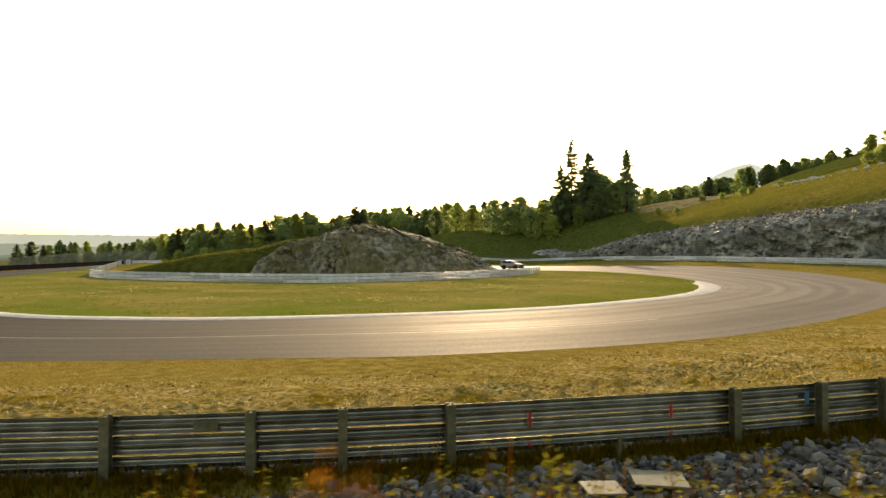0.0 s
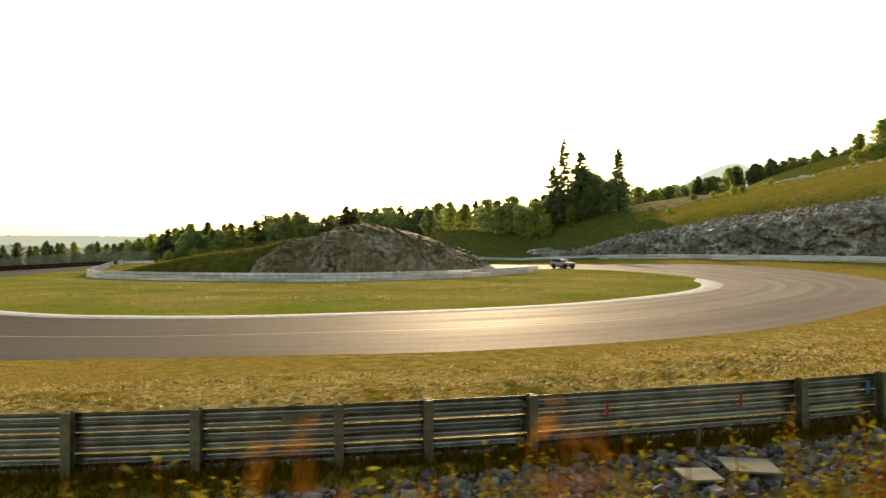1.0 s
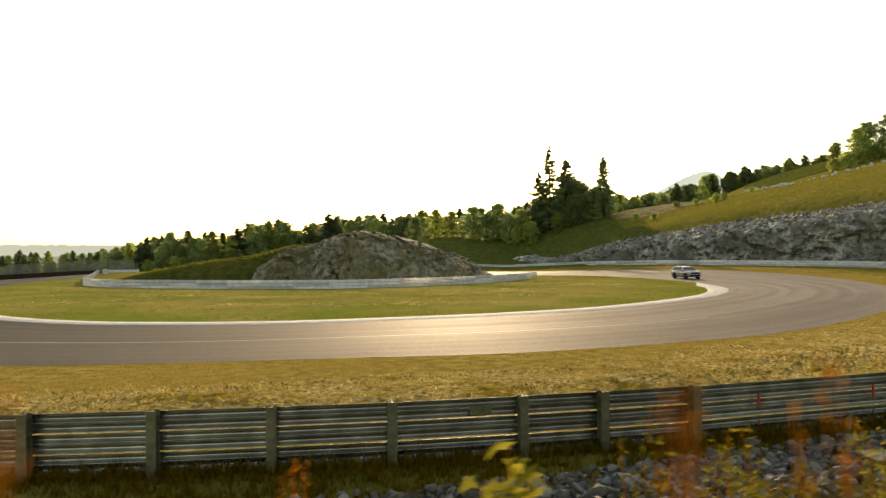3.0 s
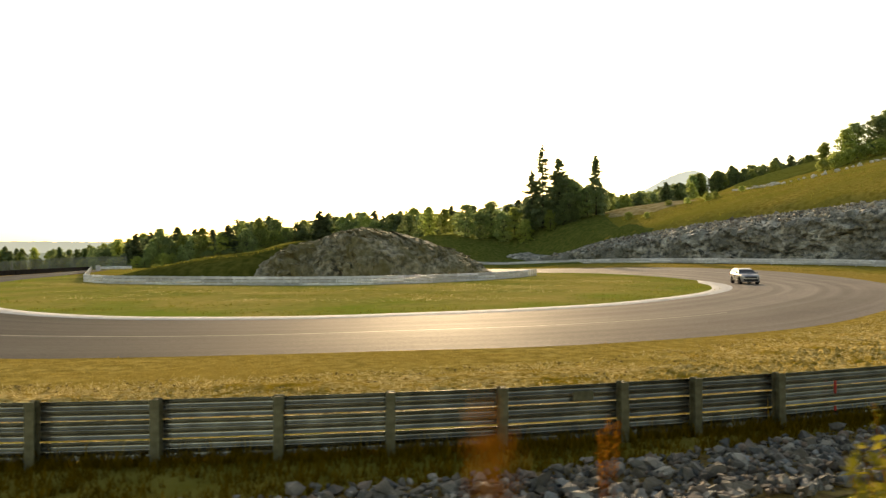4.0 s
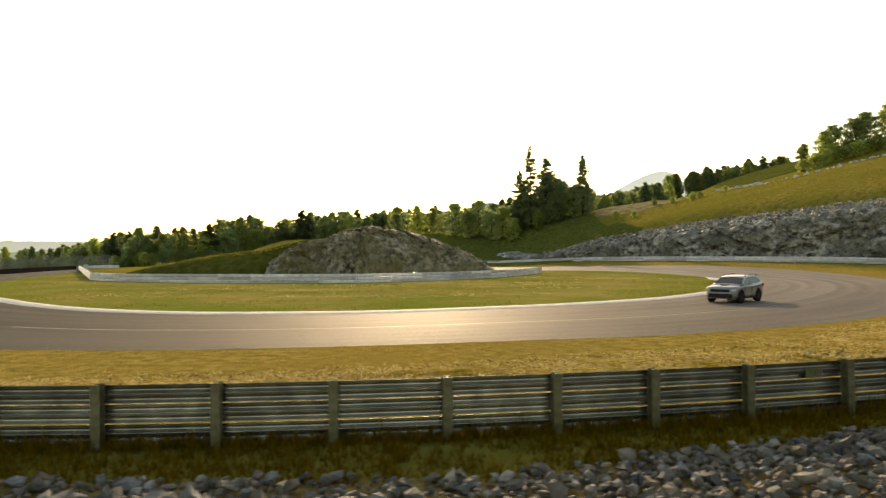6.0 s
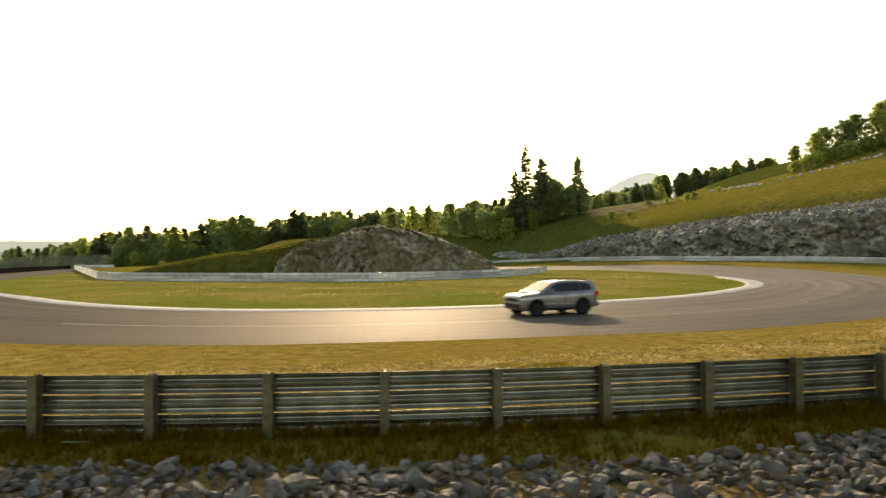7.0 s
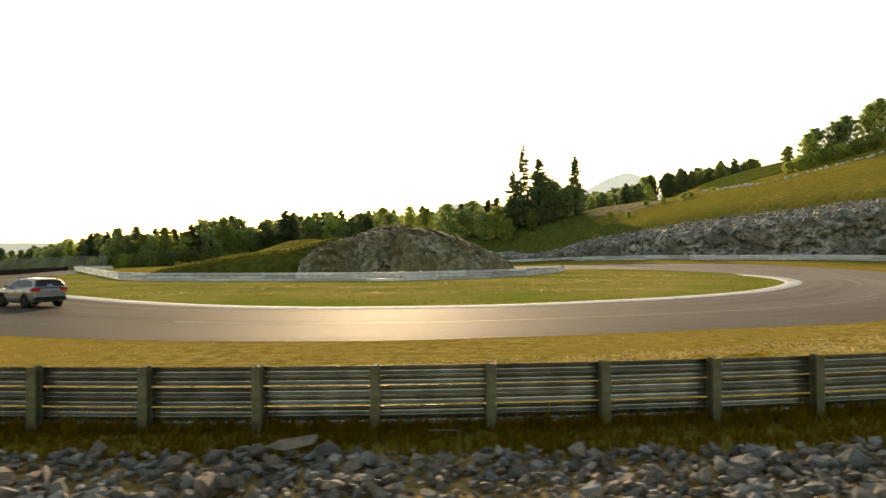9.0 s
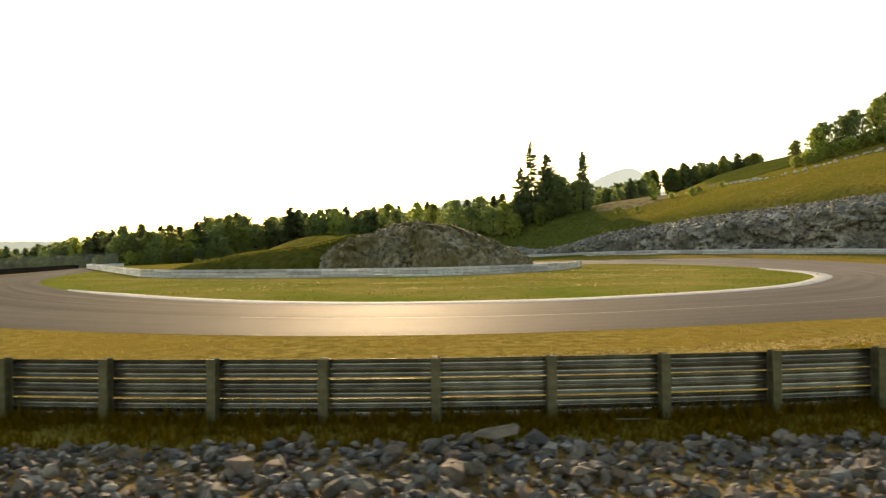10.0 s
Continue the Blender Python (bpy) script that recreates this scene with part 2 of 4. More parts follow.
def grid_faces(rows, cols, wrap=False):
    f = []
    for i in range(rows - 1):
        for j in range(cols if wrap else cols - 1):
            k = (j + 1) % cols
            f.append((i * cols + j, i * cols + k, (i + 1) * cols + k, (i + 1) * cols + j))
    return f


def spline(points, steps):
    """A smooth line through the points."""
    p = [np.array(q, float) for q in points]
    p = [2 * p[0] - p[1]] + p + [2 * p[-1] - p[-2]]
    out = []
    for i in range(1, len(p) - 2):
        for k in range(steps):
            t = k / steps
            a, b, c, d = p[i - 1:i + 3]
            out.append(0.5 * (2 * b + (c - a) * t + (2 * a - 5 * b + 4 * c - d) * t * t + (3 * b - a - 3 * c + d) * t ** 3))
    out.append(p[-2])
    return np.array(out)


def resample(line, step):
    line = np.asarray(line, float)
    d = np.concatenate([[0], np.cumsum(np.linalg.norm(np.diff(line[:, :2], axis=0), axis=1))])
    at = np.arange(0, d[-1], step)
    return np.stack([np.interp(at, d, line[:, i]) for i in range(line.shape[1])], 1)


def box(bm, x0, x1, y0, y1, z0, z1, bevel=0.0):
    vs = [bm.verts.new(c) for c in ((x0, y0, z0), (x1, y0, z0), (x1, y1, z0), (x0, y1, z0), (x0, y0, z1), (x1, y0, z1), (x1, y1, z1), (x0, y1, z1))]
    fs = [bm.faces.new([vs[i] for i in q]) for q in ((3, 2, 1, 0), (4, 5, 6, 7), (0, 1, 5, 4), (1, 2, 6, 5), (2, 3, 7, 6), (3, 0, 4, 7))]
    if bevel:
        bmesh.ops.bevel(bm, geom=list({e for f in fs for e in f.edges}), offset=bevel, segments=2, affect="EDGES")
    return bm


def tube(bm, a, b, r0, r1, sides=6):
    a, b = Vector(a), Vector(b)
    q = (b - a).to_track_quat("Z", "Y")
    rings = []
    for c, r in ((a, r0), (b, r1)):
        rings.append([bm.verts.new(c + q @ Vector((r * math.cos(k * math.tau / sides), r * math.sin(k * math.tau / sides), 0))) for k in range(sides)])
    for k in range(sides):
        bm.faces.new((rings[0][k], rings[0][(k + 1) % sides], rings[1][(k + 1) % sides], rings[1][k]))
    bm.faces.new(rings[1])
    bm.faces.new(rings[0][::-1])


def thing(name, label, category, group="", at=(0, 0, 0)):
    ob = new(name)
    ob.location = at
    return tagged(ob, label, category, group)


# ---- the lie of the land ----
def land(x, y):
    """Ground height: level at the bend, a hill behind the rock cut, falling away to the valley."""
    x, y = np.asarray(x, float), np.asarray(y, float)
    u, v = 0.818 * x + 0.575 * y, 0.575 * x - 0.818 * y
    s = u - 130
    top = np.interp(v, [-320, -190, -156, -119, -83, -40, 20, 200], [0, 0, 0.8, 3.5, 7.5, 10.4, 11.8, 11.8])
    hill = top + 23.5 * (0.45 + 0.55 * ease(-235, -130, v)) * (1 - np.exp(-np.maximum(s, 0) / 50))
    z = 0.8 * ease(70, 120, y) * ease(15, 55, x) + 0.5 * ease(112, 121, u) * ease(10, 40, x) * ease(-190, -120, v)
    z = z + ease(0, 1, (s - 3) / (7.5 + 12 * (1 - ease(-150, -115, v)))) * (hill - z)
    z = z - 5 * ease(70, 220, -x)

    def hump(cx, cy, sx, sy, h):
        return h * np.exp(-((x - cx) / sx) ** 2 - ((y - cy) / sy) ** 2)
    z = z + hump(-23, 131, 14, 12, 6.6) + hump(135, 275, 50, 45, 10) + hump(170, 220, 50, 50, 12) + hump(36, 222, 34, 20, 4.5) + hump(120, 400, 70, 60, 12) + hump(230, 520, 170, 110, 38) + hump(-4, 226, 27, 27, 9)
    r = np.hypot(x, y)
    z = z - 45 * ease(520, 2200, r) * (1 - 0.5 * ease(0, 500, x))
    return z


def cliff_point(v, s):
    u = 130 + s
    return 0.818 * u + 0.575 * v, 0.575 * u - 0.818 * v


def build_ground():
    ang = np.concatenate([np.radians(np.arange(-60, 60, 0.5)), np.radians(np.arange(60, 300, 6))])
    rad = np.concatenate([[0.01], np.geomspace(4, 700, 150), np.geomspace(760, 4700, 16)])
    a, r = np.meshgrid(ang, rad)
    x, y = 10 + r * np.sin(a), r * np.cos(a)
    z = land(x, y)
    bumps = np.array([noise.noise(Vector((p * 0.35, q * 0.35, 0))) * 0.05 + noise.noise(Vector((p * 0.05, q * 0.05, 3))) * (0.6 if h > 2 else 0) for p, q, h in zip(x.ravel(), y.ravel(), z.ravel())])
    far = np.clip((np.hypot(x, y).ravel() - 8) / 30, 0, 1)
    z = z.ravel() + bumps * far * (z.ravel() > 1.2) - 0.02
    ob = mesh("ground", np.stack([x.ravel(), y.ravel(), z], 1), grid_faces(len(rad), len(ang), True), DRY_GRASS, smooth=True)
    return tagged(ob, "dry golden-green grassland round the race track", "ground", kind="structure")


INNER = [(-78, 150), (-69, 130), (-60.5, 110), (-53.5, 91), (-43, 69), (-30, 51.7), (-19.7, 41.7), (-11.5, 35.8), (-4.6, 33), (0.9, 32.5), (7.6, 33.3),
         (15, 36.3), (20, 39), (25.8, 43.3), (31.7, 50), (36.6, 57), (40, 64.5), (41.8, 72), (41.6, 80), (40, 88), (36.5, 97), (31, 107), (21, 116.5), (7, 125), (-10, 133), (-32, 140)]
OUTER = [(-89, 158), (-78.5, 133), (-71, 111), (-64.5, 89), (-58, 64), (-44, 44), (-30, 31.5), (-18, 24.6), (-7, 20.7), (0.9, 19.9), (7.2, 20.7),
         (14, 22.3), (21, 24.3), (29.8, 29.2), (36.5, 35.5), (45.8, 47.2), (53.5, 60), (58.5, 72), (61, 84), (60.5, 97), (56.5, 110), (50, 122), (40, 133), (25, 144), (5, 152), (-20, 158)]


def build_road():
    a, b = spline(INNER, 8), spline(OUTER, 8)
    k = 10
    verts, uv = [], []
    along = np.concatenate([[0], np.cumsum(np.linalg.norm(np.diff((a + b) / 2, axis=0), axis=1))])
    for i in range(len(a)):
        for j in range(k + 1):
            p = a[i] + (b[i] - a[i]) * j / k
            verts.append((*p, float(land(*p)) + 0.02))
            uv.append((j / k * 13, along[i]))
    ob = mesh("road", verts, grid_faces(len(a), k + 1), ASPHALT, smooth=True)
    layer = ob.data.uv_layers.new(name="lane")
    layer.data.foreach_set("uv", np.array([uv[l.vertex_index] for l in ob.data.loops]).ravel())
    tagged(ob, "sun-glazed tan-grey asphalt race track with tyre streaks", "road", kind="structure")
    # paving seams
    for f, w in ((0.55, 0.15),):
        verts = []
        for i in range(62, 108):
            for d in (-w / 2, w / 2):
                p = a[i] + (b[i] - a[i]) * (f + d / np.linalg.norm(b[i] - a[i]))
                verts.append((*p, float(land(*p)) + 0.026))
        tagged(mesh("paving_seam", verts, grid_faces(46, 2), SEAM, smooth=True), "pale worn seam between paved asphalt lanes", "road", kind="structure")
    # grass inside the bend
    cut = a[8 * 2:8 * 24]
    mid = np.array((-5.0, 90.0))
    verts, faces = [], []
    n = 24
    for i in range(len(cut)):
        for j in range(n + 1):
            p = cut[i] + (mid - cut[i]) * (j / n) ** 1.3
            h = float(land(*p)) + 0.01 + (0.05 * noise.noise(Vector((p[0] * 0.4, p[1] * 0.4, 0))) + 0.04) * (j > 3)
            verts.append((*p, h))
    ob = mesh("island_grass", verts, grid_faces(len(cut), n + 1), ISLAND_GRASS, smooth=True)
    rim = [((k % (n + 1)) / n, k // (n + 1) / len(cut)) for k in range(len(verts))]
    ob.data.uv_layers.new(name="rim").data.foreach_set("uv", np.array([rim[l.vertex_index] for l in ob.data.loops]).ravel())
    tagged(ob, "mown green and straw-coloured grass inside the bend", "grass", kind="structure")
    # dry verge outside the track
    edge = b[16:184]
    tang = np.gradient(edge, axis=0)
    nor = np.stack([tang[:, 1], -tang[:, 0]], 1) / np.linalg.norm(tang, axis=1)[:, None]
    nor *= np.where(((mid - edge) * nor).sum(1) < 0, 1, -1)[:, None]
    verts = []
    for i in range(len(edge)):
        for j in range(9):
            q = edge[i] + nor[i] * (9.3 * j / 8 - 0.02)
            verts.append((*q, float(land(*q)) + (0.012 if 0 < j < 8 else -0.03 if j else 0.012)))
    tagged(mesh("verge", verts, grid_faces(len(edge), 9), VERGE, smooth=True), "dry golden-brown grass verge along the track", "grass", kind="structure")
    # concrete kerb on the inner edge
    edge = a[8 * 5:8 * 18 + 1]
    tang = np.gradient(edge, axis=0)
    nor = np.stack([tang[:, 1], -tang[:, 0]], 1) / np.linalg.norm(tang, axis=1)[:, None]
    nor *= np.where(((mid - edge) * nor).sum(1) > 0, 1, -1)[:, None]
    verts = []
    for i, p in enumerate(edge):
        w = 1.1 + 0.9 * math.exp(-((i - 8 * 12) / 14) ** 2)
        w *= min(1, (i + 1) / 6, (len(edge) - i) / 6)
        for d, h in ((-0.05, 0.0), (0.0, 0.02), (w * 0.5, 0.045), (w, 0.055), (w + 0.05, 0.0)):
            q = p + nor[i] * d
            verts.append((*q, float(land(*q)) + 0.02 + h))
    tagged(mesh("kerb", verts, grid_faces(len(edge), 5), KERB, smooth=True), "low white-painted concrete kerb edging the bend", "kerb", kind="structure")


# ---- rock ----
def lump(rng, flat=0.7):
    """A broken stone of twenty faces, about one metre wide."""
    g = (1 + 5 ** 0.5) / 2
    v = np.array([(-1, g, 0), (1, g, 0), (-1, -g, 0), (1, -g, 0), (0, -1, g), (0, 1, g), (0, -1, -g), (0, 1, -g), (g, 0, -1), (g, 0, 1), (-g, 0, -1), (-g, 0, 1)]) / 3.8
    v = v * rng.uniform(0.55, 1.3, (12, 1)) + rng.normal(size=(12, 3)) * 0.07
    return v * np.array((1.0, rng.uniform(0.6, 0.95), flat * rng.uniform(0.75, 1.2)))


LUMP_FACES = [(0, 11, 5), (0, 5, 1), (0, 1, 7), (0, 7, 10), (0, 10, 11), (1, 5, 9), (5, 11, 4), (11, 10, 2), (10, 7, 6), (7, 1, 8),
              (3, 9, 4), (3, 4, 2), (3, 2, 6), (3, 6, 8), (3, 8, 9), (4, 9, 5), (2, 4, 11), (6, 2, 10), (8, 6, 7), (9, 8, 1)]


def blocky(p, scale):
    """Broken-rock relief in tilted facets, about -1 to 1."""
    q = Vector(p) * scale
    c = noise.voronoi(q)[1][0]
    r, k = noise.cell_vector(c * 17.3), noise.cell_vector(c * 9.1 + Vector((5, 3, 1)))
    return (r.x * 2 - 1) * 0.75 + (q - c).dot(k - Vector((0.5, 0.5, 0.5))) * 1.6


def cliff_shape(v):
    """Foot height, rise, and the share of the rise that stands as a face below the rubble slope."""
    top, foot = float(land(*cliff_point(v, 9.1))), float(land(*cliff_point(v, -2)))
    return foot, max(0.3, top - foot), 0.5 + 0.26 * float(ease(-110, -30, v))


def rubble_slope(v, f):
    """Setback and height on the slope of rubble above the face; f runs from the face's lip to the grass."""
    foot, tall, face = cliff_shape(v)
    return 0.29 + 8.7 * f ** 1.1, foot + tall * (face + (1 - face) * f ** 0.85)


def build_cliff():
    vs = np.arange(-150, 26, 0.27)
    n = 60
    verts = []
    for v in vs:
        foot, tall, face = cliff_shape(v)
        soft = min(1, tall / 5)
        for j in range(n + 1):
            t = j / n
            if t < 0.66:
                s, h = -1.2 + 2.2 * t, foot - 0.4 + (tall * face + 0.4) * t / 0.66
            else:
                s, h = rubble_slope(v, (t - 0.66) / 0.34)
                h += 0.1 * (1 - t)
            x, y = cliff_point(v, s)
            # broad tilted slabs, then blocks, then broken bits
            d = blocky((v * 0.55 + h * 0.25, s * 0.3, h * 1.4), 0.2) * 1.1 + blocky((v * 0.9, s, h * 1.3 + v * 0.12), 0.42) * 0.75 + blocky((x, y, h * 1.3), 1.0) * 0.4 + blocky((x, y, h), 2.3) * 0.2
            fade = min(1, (1 - t) * 5 + 0.02) * soft
            d = (d + 0.9) * fade * (0.3 if t > 0.72 else 1)
            up = fade * (0 if t < 0.1 else 0.45 if t < 0.66 else 1) * (0.4 * blocky((x + 9, y, h), 0.5) + 0.28 * blocky((x, y + 5, h), 1.2))
            verts.append((x - 0.818 * d, y - 0.575 * d, h + up))
    ob = mesh("rock_cut", verts, grid_faces(len(vs), n + 1), CLIFF)
    return tagged(ob, "dark grey blasted rock face with pale broken blocks", "cliff", kind="structure")


def mound_height(x, y):
    ridge = np.interp(x, [-44, -40, -36, -28, -18.5, -11.5, -6, -2.7, 1, 6, 9.5, 12, 14.5, 16.5], [-0.4, 0.4, 1.6, 3.1, 4.2, 5.9, 6.8, 7.5, 6.8, 5.5, 4.2, 2.8, 0.8, -0.4])
    half = 13.0 if x > -13 else 13.0 - 0.12 * (-13 - x)
    mid = 96 + max(0, x - 2) * 0.55
    t = 1 - ((y - mid) / half) ** 2
    return (ridge * t ** 0.62 if t > 0 else -0.4)


def build_mound():
    # grassed flank
    xs, ys = np.arange(-45, -4, 0.8), np.arange(80, 112, 0.8)
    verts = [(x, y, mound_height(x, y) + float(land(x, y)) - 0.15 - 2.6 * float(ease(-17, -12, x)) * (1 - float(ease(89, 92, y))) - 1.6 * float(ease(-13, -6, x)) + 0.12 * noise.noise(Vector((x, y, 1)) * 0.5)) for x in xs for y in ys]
    ob = mesh("grass_bank", verts, grid_faces(len(xs), len(ys)), SHADED_BANK_GRASS, smooth=True)
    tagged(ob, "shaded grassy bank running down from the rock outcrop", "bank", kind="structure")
    # bare rock
    rock = thing("rock_outcrop", "weathered brown-grey bedrock outcrop inside the bend", "rock")
    xs, ys = np.arange(-15.5, 17.5, 0.3), np.arange(80.5, 120, 0.3)

    def surface(x, y):
        wob = 1.4 * noise.noise(Vector((x, y, 5)) * 0.12)
        z = mound_height(x + wob, y + wob)
        left = 0.55 * max(0, 1 - (x + 15.5) / 3) + 0.9 * float(ease(89, 93, y)) * (1 - float(ease(-12, -7, x)))
        return z, z - left + float(land(x, y)) + 0.02
    verts = []
    for x in xs:
        mid = 96 + max(0, x - 2) * 0.55
        for y in ys:
            z, h = surface(x, y)
            b = blocky((x * 0.8 + z * 0.3, y * 0.6, z * 1.5), 0.16) * 0.95 + blocky((x, y * 0.8, z * 1.5 - x * 0.2), 0.38) * 0.8 + blocky((x, y, z), 1.0) * 0.36
            edge = min(1, max(0, (z + 0.3) / 1.5)) * min(1, max(0.0, (x + 15.6) / 3))
            crest = 0.35 + 0.65 * (1 - float(ease(mid - 8, mid - 2, y)))
            turn = float(ease(5, 13, x))
            verts.append((x - 0.25 * b + 1.0 * b * edge * turn, y - 0.9 * b * edge * (1 - 0.5 * turn), h + b * edge * crest * 0.8))
    mesh("bedrock", verts, grid_faces(len(xs), len(ys)), ROCK, rock)
    rng = np.random.default_rng(33)
    blocks = []
    for k in range(6):
        me = bpy.data.meshes.new("rock_block")
        me.from_pydata((lump(rng, 0.75) * 1.1).tolist(), [], LUMP_FACES)
        me.materials.append(ROCK)
        blocks.append(me)
    while len(rock.children) < 130:
        x, f = rng.uniform(-13, 15.5), rng.random() ** 1.4
        y = 96 + max(0, x - 2) * 0.55 - 12.9 + 9 * f
        z, h = surface(x, y)
        if z < 0.1:
            continue
        k = rng.lognormal(-0.25, 0.45)
        ob = link("rock_block", blocks[int(rng.integers(6))], ROCK, rock)
        ob.matrix_basis = pose(x, y - 0.3, h, rng.uniform(-25, 25), rng.uniform(-25, 25), rng.uniform(0, 360)) @ Matrix.Diagonal((k * 1.3, k, k, 1))


# ---- safety barriers ----
W_PROFILE = [(0.02, 0.0), (0.03, 0.012), (0.06, 0.034), (0.07, 0.05), (0.07, 0.08), (0.06, 0.105), (0.01, 0.142), (0.0, 0.155), (0.006, 0.166), (0.06, 0.19), (0.072, 0.206), (0.072, 0.235), (0.06, 0.262), (0.014, 0.298), (0.008, 0.306), (-0.004, 0.311), (-0.014, 0.312)]


def barrier(name, label, posts, beams, gap, low, beam_mat, post_mat, side, per=2, group="", size=0.15, bare=0):
    """A corrugated steel barrier along posts; side turns its hollow towards or away from the bend."""
    root = thing(name, label, "guardrail", group)
    posts = [np.array(p, float) for p in posts]
    height = low + beams * 0.31 + (beams - 1) * gap
    tang = np.gradient(np.array(posts)[:, :2], axis=0)
    tang /= np.linalg.norm(tang, axis=1)[:, None]
    nor = np.stack([-tang[:, 1], tang[:, 0]], 1) * side
    bm = bmesh.new()
    w, d, f = size / 2, 0.075, 0.014
    box(bm, -w, w, -d - f, -d, -0.15, height + 0.035)
    box(bm, -w, w, d, d + f, -0.15, height + 0.035)
    box(bm, -f / 2, f / 2, -d, d, -0.15, height + 0.03)
    first = None
    for p, t in zip(posts, tang):
        a = math.degrees(math.atan2(t[1], t[0]))
        q = nor[[np.array_equal(p, o) for o in posts].index(True)] * 0.095
        if first is None:
            first = part("post", bm, post_mat, root)
            ob = first
        else:
            ob = link("post", first.data, post_mat, root)
        ob.matrix_basis = pose(p[0] - q[0], p[1] - q[1], p[2], 0, random.uniform(-0.6, 0.6), a + random.uniform(-1, 1))
    for i in range(0, len(posts) - 1 - bare, per):
        idx = list(range(i, min(i + per, len(posts) - 1 - bare) + 1))
        for b in range(beams):
            z0 = low + b * (0.31 + gap) + random.uniform(-0.006, 0.006)
            verts, cols = [], len(W_PROFILE)
            for k, j in enumerate(idx):
                over = (-0.12 if k == 0 else 0.12 if j == idx[-1] else 0)
                c = posts[j][:2] + tang[j] * over
                for depth, h in W_PROFILE:
                    o = nor[j] * (depth + (0.004 if k == 0 else 0))
                    verts.append((c[0] + o[0], c[1] + o[1], posts[j][2] + z0 + h))
            back = [(v[0] - nor[idx[0]][0] * 0.004, v[1] - nor[idx[0]][1] * 0.004, v[2]) for v in verts]
            faces = grid_faces(len(idx), cols)
            m = len(verts)
            faces += [tuple(q + m for q in f[::-1]) for f in faces]
            mesh("beam", verts + back, faces, beam_mat, root, smooth=True)
    return root


def near_line(x):
    return 9.2 + 0.0085 * (x - 1.5) ** 2


NEAR_POSTS = [0.70 + 1.866 * k for k in range(-10, 0)] + [0.70 + 1.895 * k for k in range(0, 8)] + [15.75, 17.63, 19.8, 21.2, 22.93, 28.12, 29.98, 31.46, 33.2, 35.0, 36.8, 38.6, 40.4]


def build_barriers():
    xs = sorted(set(x for x in NEAR_POSTS if not 13.99 < x < 15.7))
    barrier("guardrail", "weathered triple-beam steel guardrail on stout posts, seen from behind", [(x, near_line(x), 0.0) for x in xs], 3, 0.018, 0.055, STEEL, POST, 1, group="track barriers", size=0.15)
    wing = resample(np.array([(-80, 146), (-62, 118.5), (-38.3, 82.3)]), 2.02)
    line = spline([(-37.5, 81), (-31, 75.6), (-24, 72.8), (-14, 70.5), (-2, 69.7), (5, 72.5), (12, 78.5), (18, 87.5), (23.4, 100)], 10)
    tail = resample(line, 0.8)[-6:]
    body = [p for p in resample(line, 2.0) if p[1] < tail[0][1] - 0.4 or p[0] < 15]
    pts = np.concatenate([wing, body, tail])
    barrier("guardrail", "pale galvanised three-beam guardrail ringing the grass island", [(x, y, float(land(x, y))) for x, y in pts], 3, 0.045, 0.0, PALE_STEEL, PALE_STEEL, -1, group="track barriers", bare=5)
    line = spline([(-20, 186), (5, 180), (25, 172), (40, 160.5), (50, 149), (58, 136), (65, 123.5), (72, 112), (80, 98), (84, 84)], 10)
    pts = resample(line, 3.0)
    barrier("guardrail", "pale three-beam guardrail at the foot of the rock cut", [(x, y, float(land(x, y))) for x, y in pts], 3, 0.02, 0.08, PALE_STEEL, PALE_STEEL, -1, group="track barriers")
    line = spline([(-87, 160.5), (-83, 161.5), (-79.4, 162.4)], 6)
    pts = resample(line, 1.9)
    barrier("guardrail", "short pale guardrail length beyond the island", [(x, y, float(land(x, y))) for x, y in pts], 2, 0.06, 0.2, PALE_STEEL, PALE_STEEL, -1, group="track barriers")


def build_meadow():
    xs, ys = np.arange(-60, 60, 3.0), np.arange(160, 232, 3.0)
    verts = [(x, y, float(land(x, y)) + 0.45 - 0.9 * (x in (xs[0], xs[-1]) or y in (ys[0], ys[-1]))) for x in xs for y in ys]
    faces = [f for f in grid_faces(len(xs), len(ys)) if all(0.818 * verts[k][0] + 0.575 * verts[k][1] < 151 or verts[k][0] < 52 and verts[k][1] > 178 for k in f)]
    tagged(mesh("meadow", verts, faces, LAWN, smooth=True), "deep green grass below the tall conifers", "grass", kind="structure")
    # green hollow beyond the boulder row; its shade painted in with darker grass
    xs, ys = np.arange(97, 152, 1.5), np.arange(203, 268, 1.5)
    verts = []
    for x in xs:
        for y in ys:
            inner = min(x - 99 - 0.12 * (y - 203), y - 206 - 0.1 * (x - 97), 149 - x, 265 - y) / 4 + 0.8 * noise.noise(Vector((x, y, 0)) * 0.12)
            verts.append((x, y, float(land(x, y)) + 0.55 * min(1, max(-1, inner)) + 0.25 * noise.noise(Vector((x, y, 3)) * 0.4)))
    tagged(mesh("meadow", verts, grid_faces(len(xs), len(ys)), LAWN, smooth=True), "green grassy hollow beyond the boulder row, its shade painted darker", "grass", kind="structure")


